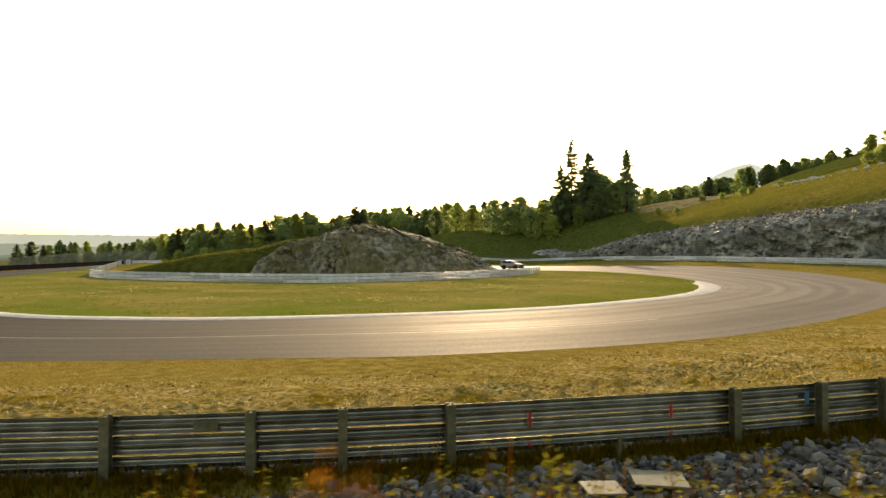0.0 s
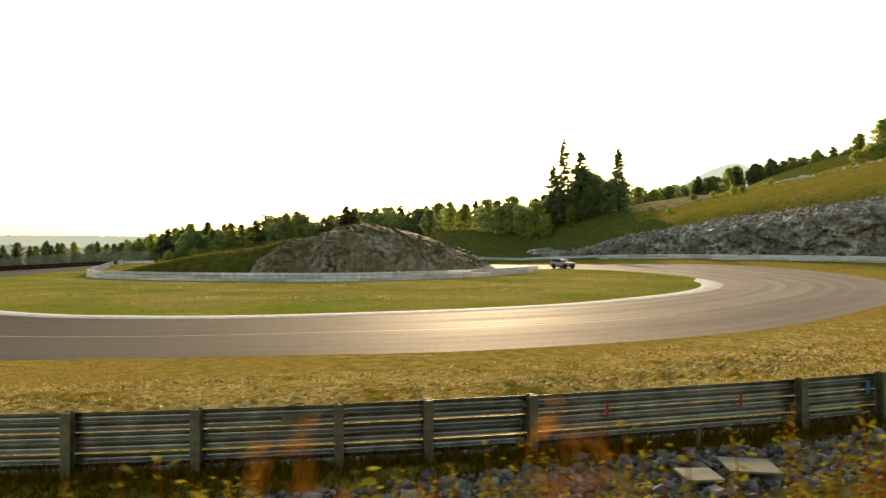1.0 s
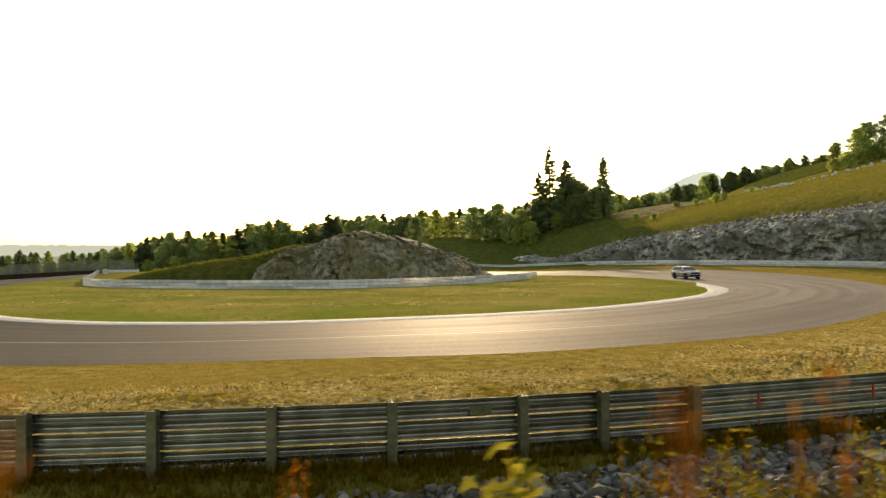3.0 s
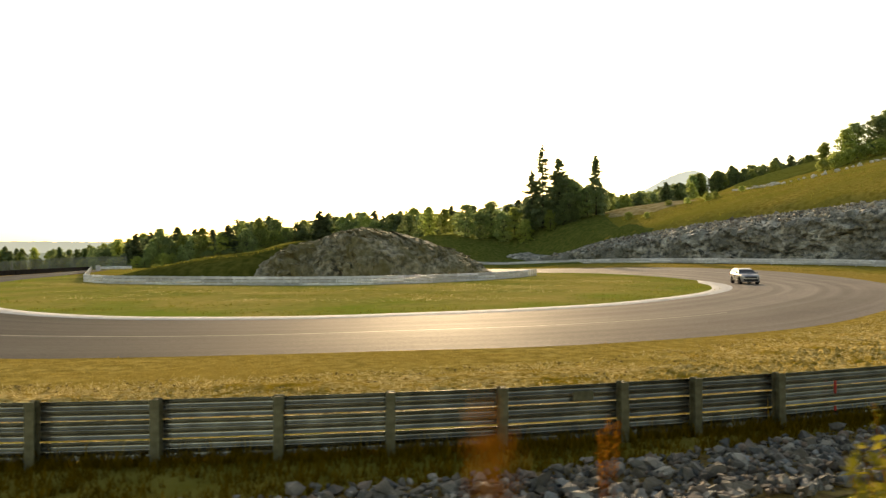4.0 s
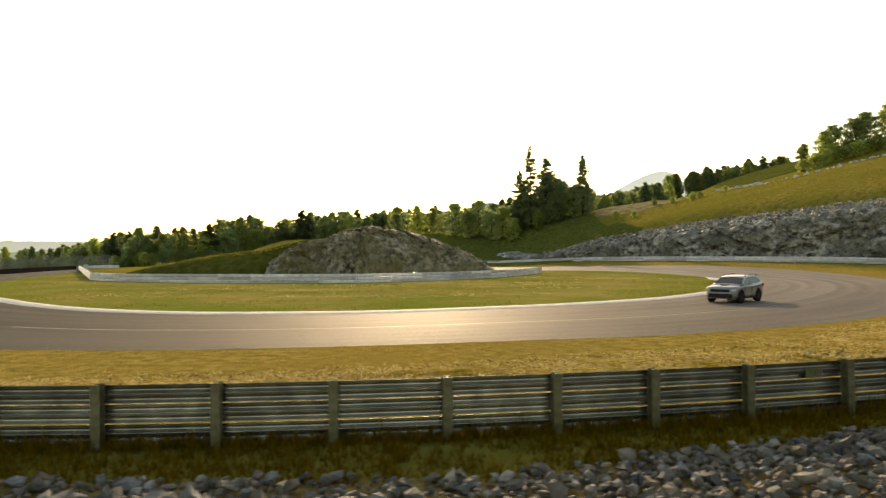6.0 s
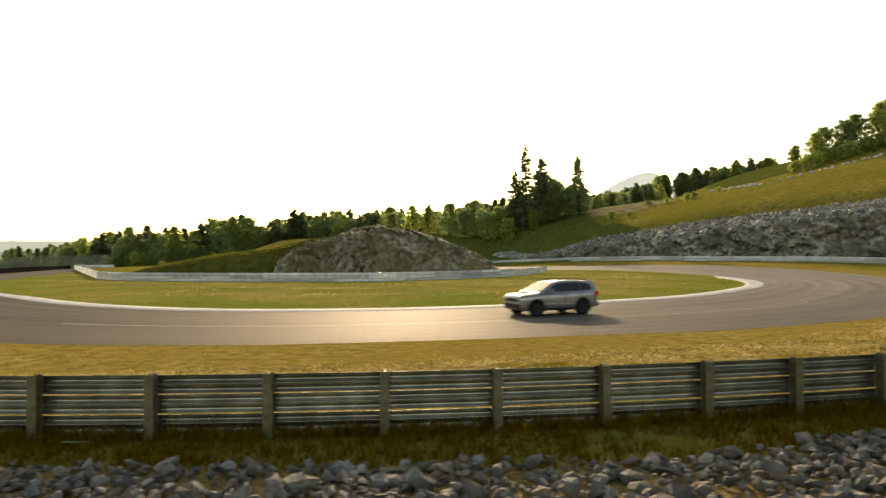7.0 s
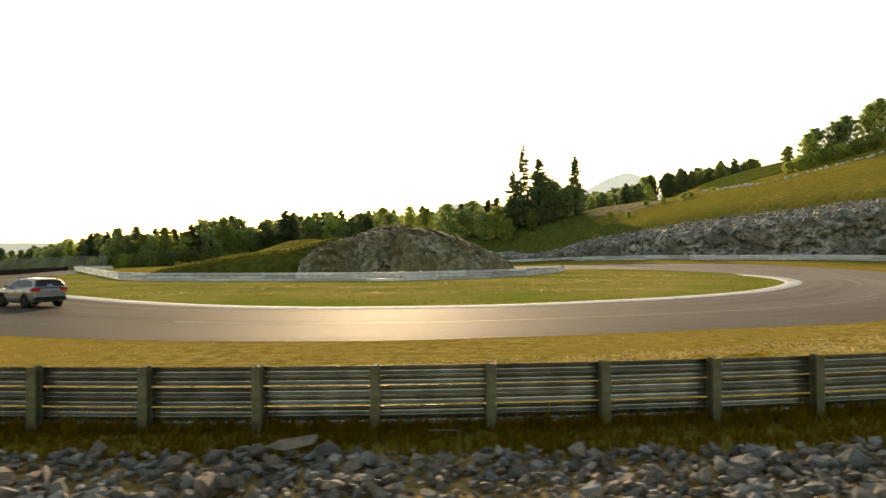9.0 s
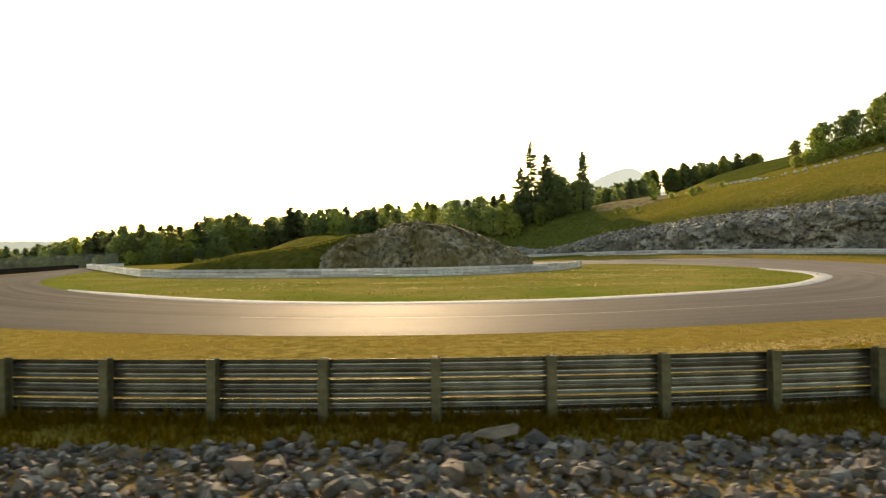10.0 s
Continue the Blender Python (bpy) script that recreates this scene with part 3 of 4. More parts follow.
def build_bare_knoll():
    # sun-bleached bare slope beyond the hillside grass
    xs, ys = np.arange(46, 88, 1.5), np.arange(194, 236, 1.5)
    verts = []
    for x in xs:
        for y in ys:
            inner = 1 - math.hypot((x - 66) / 15, (y - 214) / 15) + 0.22 * noise.noise(Vector((x, y, 0)) * 0.1)
            verts.append((x, y, float(land(x, y)) + 0.7 * max(-0.6, min(1, inner * 2.2))))
    tagged(mesh("bare_knoll", verts, grid_faces(len(xs), len(ys)), KNOLL, smooth=True), "sun-bleached bare knoll above the grassy hillside", "ground", kind="structure")


build_ground()
build_meadow()
build_bare_knoll()
build_road()
build_cliff()
build_mound()
build_barriers()

# ---- far distance ----
def build_backdrop():
    rng = np.random.default_rng(4)

    def ridge(dist, a0, a1, profile, mat, label):
        az = np.radians(np.arange(a0, a1, 0.12))
        verts = []
        for a in az:
            h = profile(math.degrees(a)) + 4 * noise.fractal(Vector((a * 90, dist * 0.01, 0)), 1.0, 2.0, 4) * dist / 3000
            x, y = dist * math.sin(a), dist * math.cos(a)
            verts += [(x, y, -120), (x, y, h), (x * 1.06, y * 1.06, h - 40)]
        ob = mesh("backdrop", verts, grid_faces(len(az), 3), mat, smooth=True)
        tagged(ob, label, "hills", kind="structure")

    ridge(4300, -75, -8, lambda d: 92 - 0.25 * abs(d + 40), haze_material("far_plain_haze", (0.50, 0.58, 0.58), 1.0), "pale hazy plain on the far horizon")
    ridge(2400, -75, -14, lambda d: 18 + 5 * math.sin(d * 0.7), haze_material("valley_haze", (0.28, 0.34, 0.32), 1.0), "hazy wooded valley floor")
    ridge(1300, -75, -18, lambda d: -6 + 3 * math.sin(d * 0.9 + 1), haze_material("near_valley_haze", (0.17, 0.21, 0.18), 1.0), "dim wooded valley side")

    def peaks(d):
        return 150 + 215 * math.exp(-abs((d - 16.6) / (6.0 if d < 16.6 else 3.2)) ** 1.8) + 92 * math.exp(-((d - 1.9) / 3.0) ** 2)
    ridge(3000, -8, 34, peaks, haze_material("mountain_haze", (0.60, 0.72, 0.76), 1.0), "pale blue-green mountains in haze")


# ---- trees ----
def quads(name, centres, sizes, mat, parent, rng, stretch=1.6, droop=None):
    """Many small leaf-shaped quads."""
    n = len(centres)
    a = rng.normal(size=(n, 3))
    if droop is not None:
        a = a * 0.35 + droop
    a /= np.linalg.norm(a, axis=1)[:, None]
    b = np.cross(a, rng.normal(size=(n, 3)))
    b /= np.linalg.norm(b, axis=1)[:, None]
    sizes = np.asarray(sizes)[:, None]
    p = np.asarray(centres)
    v = np.stack([p - a * sizes * stretch / 2, p + b * sizes * 0.5, p + a * sizes * stretch / 2, p - b * sizes * 0.5], 1).reshape(-1, 3)
    me = bpy.data.meshes.new(name)
    me.from_pydata(v.tolist(), [], [(4 * i, 4 * i + 1, 4 * i + 2, 4 * i + 3) for i in range(n)])
    return link(name, me, mat, parent)


def broadleaf(seed, height, spread, mat, leaves=5200, leaf=0.42, base=0.04, name="broadleaf_tree", label="leafy green broadleaf tree at the edge of the wood", category="tree", group="wood behind the track"):
    rng = np.random.default_rng(seed)
    root = thing(name, label, category, group)
    bm = bmesh.new()
    bend = rng.normal(size=2) * 0.03 * height
    pts = [Vector((bend[0] * t * t, bend[1] * t * t, height * 0.8 * t)) for t in np.linspace(0, 1, 6)]
    for i in range(5):
        tube(bm, pts[i] - Vector((0, 0, 0.3 if i == 0 else 0)), pts[i + 1], height * 0.018 * (1 - i * 0.17), height * 0.018 * (1 - (i + 1) * 0.17), 7)
    clumps = []
    for k in range(int(rng.integers(70, 90))):
        t = base + (1 - base) * rng.random() ** 0.8
        width = spread * (math.sin(math.pi * min(1, 0.12 + 0.86 * (t - base) / (1 - base))) ** 0.6) * rng.uniform(0.6, 1.2)
        ang = rng.random() * math.tau
        r = width * rng.random() ** 0.4
        c = np.array((r * math.cos(ang), r * math.sin(ang), height * (t * 0.93 + rng.normal() * 0.03)))
        clumps.append((c, spread * rng.uniform(0.10, 0.27)))
        a = pts[min(4, int(t * 4.6))]
        tube(bm, a, Vector(c) * 0.96 + a * 0.04, height * 0.006, height * 0.002, 4)
    part("trunk", bm, BARK, root, "dark bark trunk and limbs")
    per = leaves // len(clumps)
    cs, ss = [], []
    for c, r in clumps:
        d = rng.normal(size=(per, 3))
        d /= np.linalg.norm(d, axis=1)[:, None]
        d *= (rng.random((per, 1)) ** 0.6) * r * np.array((1.25, 1.25, 0.9))
        cs.append(c + d)
        ss.append(leaf * rng.uniform(0.5, 1.2, per))
    fill = leaves // 2
    t = base + (1 - base) * rng.random(fill) ** 0.85
    width = spread * np.sin(math.pi * np.minimum(1, 0.12 + 0.86 * (t - base) / (1 - base))) ** 0.6
    ang = rng.random(fill) * math.tau
    lobes = 0.72 + 0.2 * np.sin(3 * ang + 9 * t + seed) + 0.2 * np.sin(5 * ang - 16 * t + 2 * seed)
    r = width * lobes * rng.random(fill) ** 0.45
    cs.append(np.stack([r * np.cos(ang), r * np.sin(ang), height * t * 0.95], 1))
    ss.append(leaf * rng.uniform(0.4, 1.0, fill))
    quads("crown", np.concatenate(cs), np.concatenate(ss), mat, root, rng, 1.4)
    return root


def conifer(seed, height, spread, sparse=0.0, taper=0.62, label="tall dark ragged conifer standing above the wood"):
    rng = np.random.default_rng(seed)
    root = thing("conifer", label, "tree", "conifers")
    bm = bmesh.new()
    tube(bm, (0, 0, -0.4), (0.1, 0, height * 0.5), height * 0.014, height * 0.009, 8)
    tube(bm, (0.1, 0, height * 0.5), (0, 0.05, height), height * 0.009, 0.02, 6)
    cs, ss, dr = [], [], []
    z = height * 0.06
    while z < height * 0.99:
        t = z / height
        reach = spread * (1 - t) ** taper * rng.uniform(0.5, 1.12) + 0.12
        for k in range(int(rng.integers(5, 9))):
            if rng.random() < sparse * (0.4 + t):
                continue
            ang = rng.random() * math.tau
            ln = reach * rng.uniform(0.55, 1.1)
            tip = np.array((ln * math.cos(ang), ln * math.sin(ang), z - 0.16 * ln + 0.25 * t * ln))
            tube(bm, (0, 0, z), tip, 0.05 * (1 - t) + 0.012, 0.008, 3)
            n = int(10 + ln * 32)
            f = rng.uniform(0.2, 1.02, n)[:, None]
            p = np.array((0, 0, z)) * (1 - f) + tip * f + rng.normal(size=(n, 3)) * np.array((0.16, 0.16, 0.14)) * (0.45 + 0.22 * ln)
            cs.append(p - np.array((0, 0, 0.08)))
            ss.append(rng.uniform(0.13, 0.34, n))
            dr.append(np.tile((math.cos(ang), math.sin(ang), -0.55), (n, 1)))
        z += height * rng.uniform(0.015, 0.030)
    part("trunk", bm, BARK, root, "straight dark trunk with bare boughs")
    quads("crown", np.concatenate(cs), np.concatenate(ss), NEEDLE, root, rng, 3.0, np.concatenate(dr))
    return root


def plant(template, used, x, y, height, native, rz=None, wide=1.0):
    """Stand the template, or a copy of it, at a spot, scaled to the height."""
    k = height / native
    m = pose(x, y, float(land(x, y)) - 0.2, random.uniform(-2, 2), random.uniform(-2, 2), random.uniform(0, 360) if rz is None else rz)
    m = m @ Matrix.Diagonal((k * wide, k * wide, k, 1))
    if id(template) in used:
        twin = copy_thing(template, m)
        twin.matrix_basis = m
        return twin
    used.add(id(template))
    template.matrix_basis = m
    return template


def build_trees():
    used = set()
    broad = [broadleaf(10 + i, 15, 4.2 + 0.6 * (i % 3), LEAF if i % 3 else LEAF_LIGHT) for i in range(8)]
    pines = [conifer(40 + i, 18, 4.6, 0.05, 0.6, "dark pointed conifer among the broadleaf trees") for i in range(2)]
    rng = random.Random(7)
    line = spline([(-270, 322), (-245, 345), (-215, 345), (-176, 309), (-114, 288), (-88, 318), (-58, 318), (-36, 310), (0, 292), (25, 285), (60, 300), (100, 345), (128, 372)], 10)
    for row in range(3):
        for x, y in resample(line, 6.0 + row):
            x, y = x + rng.uniform(-2.5, 2.5) - row * 3, y + rng.uniform(-3, 3) + 11 * row
            top = float(np.interp(x, [-270, -240, -215, -176, -114, -88, -58, -38, 20, 95, 130], [6, 7, 7.5, 12, 18, 21.5, 23, 25, 24, 36, 44]))
            h = max(5.5, top - float(land(x, y)) + rng.uniform(-4.2, 2.6) + row * 0.8)
            if rng.random() < 0.16:
                plant(pines[rng.randrange(2)], used, x, y, h * 1.08, 18, wide=1.35)
            else:
                plant(broad[rng.randrange(8)], used, x, y, h, 15, wide=rng.uniform(0.72, 1.12))
    # low growth at the wood's edge
    for x, y in resample(line, 4.5):
        y -= rng.uniform(5, 9)
        plant(broad[rng.randrange(8)], used, x, y, rng.uniform(4.5, 8), 15, wide=1.5)
    # clump round the two tall conifers
    for x, y, h in ((-14, 224, 9.5), (-7, 222, 11), (-1, 220, 10), (6, 218, 12), (11, 216, 10.5), (15, 220, 13), (19, 214, 10.5), (22.5, 214, 11.5), (26, 209, 8.5), (29, 217, 10), (34, 209, 7.5), (38, 209, 8),
                    (40, 209, 11), (43, 216, 13), (46, 211, 11), (51, 215, 9), (40, 219, 15)):
        plant(broad[rng.randrange(8)], used, x, y, h, 15, wide=1.15)
    c1 = conifer(61, 28.0, 8.6, 0.22, 0.95)
    c1.matrix_basis = pose(31.8, 213.6, float(land(31.8, 213.6)) - 0.2)
    c2 = conifer(62, 20.3, 4.8, 0.25, 0.7)
    c2.matrix_basis = pose(48.9, 212, float(land(48.9, 212)) - 0.2)
    c3 = conifer(63, 21, 6.2, 0.2, 0.8)
    c3.matrix_basis = pose(28.3, 214.5, float(land(28.3, 214.5)) - 0.2)
    c4 = conifer(64, 21.5, 7.2, 0.05, 0.6, "broad dense dark conifer beside the tallest one")
    c4.matrix_basis = pose(37.2, 215, float(land(37.2, 215)) - 0.2)
    # wood on the far ridge
    for k in range(80):
        x, y = 96 + k * 1.9 + rng.uniform(-2, 2), 485 + rng.uniform(-14, 16)
        top = float(np.interp(x, [96, 112, 146, 160, 200, 232, 250], [45, 48, 54, 61, 68, 73, 75]))
        h = max(5, top - float(land(x, y)) + rng.uniform(-4.5, 1.5))
        if rng.random() < 0.15:
            plant(pines[rng.randrange(2)], used, x, y, min(h, 34) * 1.05, 18, wide=1.3)
        else:
            plant(broad[rng.randrange(8)], used, x, y, min(h, 34), 15, wide=0.85)
    # tall trees and bushes on the near hilltop
    for x, y, h in ((118, 208, 8.5), (122, 204, 11), (127, 208, 11.5), (131, 203, 12), (136, 207, 12.5), (142, 204, 14), (148, 207, 15), (155, 205, 16), (162, 206, 17), (169, 204, 17)):
        plant(broad[rng.randrange(8)], used, x, y, h, 15, wide=1.1)
    shrub = broadleaf(90, 4, 2.1, LEAF_LIGHT, 1500, 0.28, 0.03, "bush", "yellow-green leafy bush on the grassy hillside", "bush", "hillside bushes")
    for x, y, h in ((75, 203, 2.2), (79, 196, 2.8), (82, 199, 2.4), (113, 199, 4), (116, 198, 5), (120, 199, 5), (124, 198, 5), (129, 198, 5), (134, 197, 5), (139, 197, 5), (145, 197, 5), (70, 205, 2.2), (92, 205, 2.0), (60, 190, 1.8), (56, 196, 2.4), (9, 114, 1.3), (-36, 96, 0.9), (4, 108, 1.2)):
        m = plant(shrub, used, x, y, h, 4, wide=1.1)
        if y < 120:
            m.location.z += mound_height(x, y) - 0.1


# ---- stones, clods and grass ----
def scatter_lumps(name, spots, sizes, mat, rng, parent=None, flat=0.7):
    verts, faces = [], []
    for (x, y, z), k in zip(spots, sizes):
        q = np.array(Euler(rng.uniform(-0.5, 0.5, 2).tolist() + [rng.random() * 6.28]).to_matrix())
        o = len(verts) * 1
        verts.extend(((lump(rng, flat) * k) @ q.T + (x, y, z)).tolist())
        faces.extend([(a + o, b + o, c + o) for a, b, c in LUMP_FACES])
    return mesh(name, verts, faces, mat, parent)


def riprap_edge(x):
    return float(np.interp(x, [-14, -6, 1, 7, 13, 16, 21, 25, 31, 38], [8.2, 7.75, 7.6, 7.6, 8.0, 9.2, 11.05, 13.0, 15.5, 18.7]))


def build_riprap():
    rng = np.random.default_rng(12)
    xs = np.arange(-16, 40, 0.5)
    verts = []
    for x in xs:
        e, d = riprap_edge(x), float(np.interp(x, [-16, 13, 20, 40], [4.5, 3.6, 2.1, 2.0]))
        for j in range(7):
            verts.append((x, e + 0.15 - (d + 0.3) * j / 6, 0.0 + 0.03 * noise.noise(Vector((x, j, 0)))))
    tagged(mesh("rubble_ground", verts, grid_faces(len(xs), 7), SOIL, smooth=True), "brown soil under the rubble strip", "soil", kind="structure")
    bed = thing("rubble_strip", "strip of loose grey broken stones behind the guardrail", "stones")
    shapes = []
    for k in range(9):
        me = bpy.data.meshes.new("stone")
        me.from_pydata(lump(rng).tolist(), [], LUMP_FACES)
        me.materials.append(STONE)
        shapes.append(me)
    spots, sizes = [], []
    for k in range(12500):
        x = rng.uniform(-15, 39)
        e, d = riprap_edge(x), float(np.interp(x, [-16, 13, 20, 40], [4.4, 3.5, 2.0, 1.9]))
        f = rng.random()
        y = e + 0.12 * rng.normal() - d * f
        size = rng.lognormal(-2.1, 0.42)
        size = min(size, 0.4)
        near = -4 < x < 12 and f < 0.8 and size > 0.16 and len(bed.children) < 300
        z = 0.01 + 0.2 * size + 0.08 * rng.random() + 0.05 * noise.noise(Vector((x * 0.7, y * 0.7, 0)))
        if near:
            ob = link("stone", shapes[int(rng.integers(9))], STONE, bed)
            ob.matrix_basis = pose(x, y, z, rng.uniform(-30, 30), rng.uniform(-30, 30), rng.uniform(0, 360)) @ Matrix.Diagonal((size * 1.1, size, size, 1))
        else:
            spots.append((x, y, z))
            sizes.append(size)
    tagged(scatter_lumps("rubble", spots, sizes, STONE, rng, bed), kind="stuff")
    slab = lump(rng, 0.25)
    flat = mesh("flat_stone", slab * (0.95, 0.6, 0.45), LUMP_FACES, STONE)
    flat.matrix_basis = pose(1.6, 7.75, 0.2, 3, -4, 10)
    tagged(flat, "long flat pale stone lying on the rubble", "stone")
    # hillside boulders
    pale = material("pale_boulder", (0.50, 0.48, 0.42), (0.74, 0.71, 0.63), 1.5, 0.3, 0.8, 0.6, 8)
    path = spline([(94.5, 221), (95.5, 207), (95, 194), (93, 181), (97, 176), (101, 174), (106, 174.5), (113, 177), (124, 181), (138, 184)], 6)
    for i, (x, y) in enumerate(resample(path, 2.6)):
        for k in range(2):
            if rng.random() < 0.25:
                continue
            me = bpy.data.meshes.new("boulder")
            me.from_pydata((lump(rng) * rng.uniform(0.7, 1.7)).tolist(), [], LUMP_FACES)
            px, py = x + rng.normal() * 0.7, y + rng.normal() * 0.9
            ob = link("boulder", me, pale)
            ob.location = (px, py, float(land(px, py)) + 0.3)
            tagged(ob, "pale boulder in a row along the grassy hillside", "boulder", "hillside boulders")
    spots = []
    for k in range(6500):
        v, f = rng.uniform(-135, 12), rng.random() ** 0.85
        s, h = rubble_slope(v, f)
        spots.append((*cliff_point(v, s + rng.normal() * 0.3), h + 0.16))
    tagged(scatter_lumps("cliff_rubble", spots, rng.lognormal(-1.0, 0.5, len(spots)), RUBBLE, rng), "broken grey rubble along the top of the rock cut", "rubble", kind="stuff")


def blades(name, spots, heights, mat, rng, label, lean=0.5, width=0.012, per=4):
    """Tufts of thin pointed blades."""
    spots, heights = np.repeat(np.asarray(spots, float), per, 0), np.repeat(np.asarray(heights, float), per)
    n = len(spots)
    ang = rng.random(n) * math.tau
    base = spots + np.stack([rng.normal(size=n) * 0.05, rng.normal(size=n) * 0.05, np.zeros(n)], 1)
    h = heights * rng.uniform(0.6, 1.2, n)
    w = width * rng.uniform(0.7, 1.5, n)
    side = np.stack([-np.sin(ang) * w, np.cos(ang) * w, np.zeros(n)], 1)
    tip = base + np.stack([np.cos(ang) * h * lean, np.sin(ang) * h * lean, h], 1)
    v = np.stack([base - side, base + side, tip], 1).reshape(-1, 3)
    me = bpy.data.meshes.new(name)
    me.from_pydata(v.tolist(), [], [(3 * i, 3 * i + 1, 3 * i + 2) for i in range(n)])
    return tagged(link(name, me, mat), label, "grass", kind="stuff")


def build_grass():
    rng = np.random.default_rng(21)
    outer = spline(OUTER, 8)
    order = np.argsort(outer[:, 0][40:150])
    ox, oy = outer[40:150][order].T

    def ground_spots(n, x0, x1, lower, upper, patch=0.0):
        out = []
        while len(out) < n:
            x = rng.uniform(x0, x1)
            lo, hi = lower(x), upper(x)
            y = rng.uniform(lo, hi)
            if noise.noise(Vector((x * 0.5, y * 0.9, 2))) + rng.uniform(-0.5, 0.5) > patch:
                out.append((x, y, float(land(x, y)) - 0.02))
        return out

    def edge(x):
        return float(np.interp(x, ox, oy))
    def strip_top(x):
        return float(np.interp(x, [-9, -4, 5, 12, 20, 43], [14.2, 14.2, 16.0, 18.0, edge(20) - 3.2, edge(43) - 3.2]))
    s = ground_spots(38000, -22, 48, lambda x: near_line(x) + 0.15, lambda x: edge(x) - 0.05, 0.0)
    blades("verge_grass", s, rng.lognormal(-3.0, 0.35, len(s)), BLADE, rng, "dry golden tufts on the verge before the track", 0.7, 0.012)
    s = ground_spots(9000, -18, 40, lambda x: riprap_edge(x) - 0.1, lambda x: near_line(x) + 0.1, -0.3)
    blades("foot_grass", s, rng.lognormal(-1.9, 0.4, len(s)), BLADE_FOOT, rng, "rough grass along the guardrail's foot", 0.5, 0.011)
    s = [(x, near_line(x) + rng.normal() * 0.13, -0.01) for x in rng.uniform(-18, 40, 7000)]
    blades("rail_foot_grass", s, rng.lognormal(-1.75, 0.3, len(s)), BLADE_FOOT, rng, "thick dry grass grown up under the guardrail", 0.4, 0.014)
    inner = spline(INNER, 8)[16:190]
    mid = np.array((-5.0, 86.0))
    s = []
    while len(s) < 26000:
        p = inner[int(rng.integers(len(inner)))]
        q = p + (mid - p) * rng.uniform(0.04, 0.62) + rng.normal(size=2) * 0.8
        if noise.noise(Vector((q[0] * 0.12, q[1] * 0.3, 8))) + rng.uniform(-0.4, 0.4) > 0.05 and q[1] < 105:
            s.append((q[0], q[1], float(land(*q))))
    blades("island_tufts", s, rng.lognormal(-2.5, 0.4, len(s)), BLADE_GREEN, rng, "uneven tufts in the grass inside the bend", 0.7, 0.03, 3)
    s = []
    while len(s) < 12000:
        p = inner[int(rng.integers(len(inner)))]
        q = p + (mid - p) * rng.uniform(0.16, 0.6) + rng.normal(size=2)
        if noise.noise(Vector((q[0] * 0.09, q[1] * 0.2, 18))) + rng.uniform(-0.15, 0.15) > 0.12 and q[1] < 105:
            s.append((q[0], q[1], float(land(*q))))
    blades("straw_tufts", s, rng.lognormal(-2.8, 0.4, len(s)), STRAW, rng, "straw-coloured rough patches inside the bend", 0.8, 0.035, 3)
    # hillside tufts
    s = []
    for k in range(9000):
        x, y = cliff_point(rng.uniform(-150, 0), rng.uniform(6, 85))
        s.append((x, y, float(land(x, y))))
    blades("hill_tufts", s, rng.lognormal(-1.5, 0.4, len(s)), BLADE_GREEN, rng, "tufts of grass over the hillside", 0.8, 0.06, 3)
    # tufts along the mound's crest
    s = []
    for k in range(1500):
        x, y = rng.uniform(-40, -13), rng.uniform(90, 102)
        s.append((x, y, float(land(x, y)) + mound_height(x, y) - 0.2))
    blades("bank_tufts", s, rng.lognormal(-1.5, 0.4, len(s)), BLADE_GREEN, rng, "long grass on the bank beside the outcrop", 0.5, 0.03, 3)
    s = []
    while len(s) < 24000:
        x = rng.uniform(-4, 44)
        y = near_line(x) + 2.6 + (strip_top(x) - near_line(x) - 2.6) * rng.beta(1.3, 1.6)
        if y < edge(x) - 0.8 and noise.noise(Vector((x * 0.35, y * 0.8, 11))) + rng.uniform(-0.4, 0.4) > -0.05:
            s.append((x, y, -0.01))
    blades("pale_straw", s, rng.lognormal(-3.0, 0.35, len(s)), STRAW, rng, "pale sunlit straw on the rough strip by the guardrail", 1.2, 0.015)
    # turned-up strip of straw and earth beside the guardrail
    xs, fs = np.arange(-9, 43, 0.085), np.linspace(0, 1, 72)
    verts = []
    for x in xs:
        lo = near_line(x) + 2.6
        hi = strip_top(x)
        for f in fs:
            y = lo + (hi - lo) * f
            v = Vector((x, y, 0))
            churn = float(ease(-0.2, 0.15, 0.35 * noise.noise(Vector((x * 0.3, y * 0.5, 4))) + 0.5 - f)) * float(ease(2, 9, x))
            rough = 0.02 * noise.noise(v * 2.6) + 0.03 * noise.noise(v * 5.5) + 0.014 * blocky((x, y, 0), 7.0) + 0.06 * noise.noise(Vector((x * 0.25, y * 0.7, 9)))
            rough += churn * (0.09 * noise.noise(v * 3.1) + 0.09 * noise.noise(v * 5.6 + Vector((3, 1, 7))))
            rim = min(1, 4 * f, 3.0 * (1 - f), (x + 9) / 6, (43 - x) / 4)
            verts.append((x, y, (rough + 0.025) * rim - 0.05 * (1 - rim)))
    tagged(mesh("rough_strip", verts, grid_faces(len(xs), len(fs)), CHAFF), "churned pale straw and dry earth beside the guardrail", "soil", kind="structure")
    # clods on the verge
    spots, sizes = [], []
    while len(spots) < 2600:
        x = rng.uniform(3, 40)
        y = near_line(x) + 2.6 + (strip_top(x) - near_line(x) - 2.6) * rng.uniform(0, 0.95)
        if y < edge(x) - 1.2 and noise.noise(Vector((x * 0.4, y * 0.8, 4))) + rng.uniform(-0.35, 0.45) > 0:
            spots.append((x, y, 0.02))
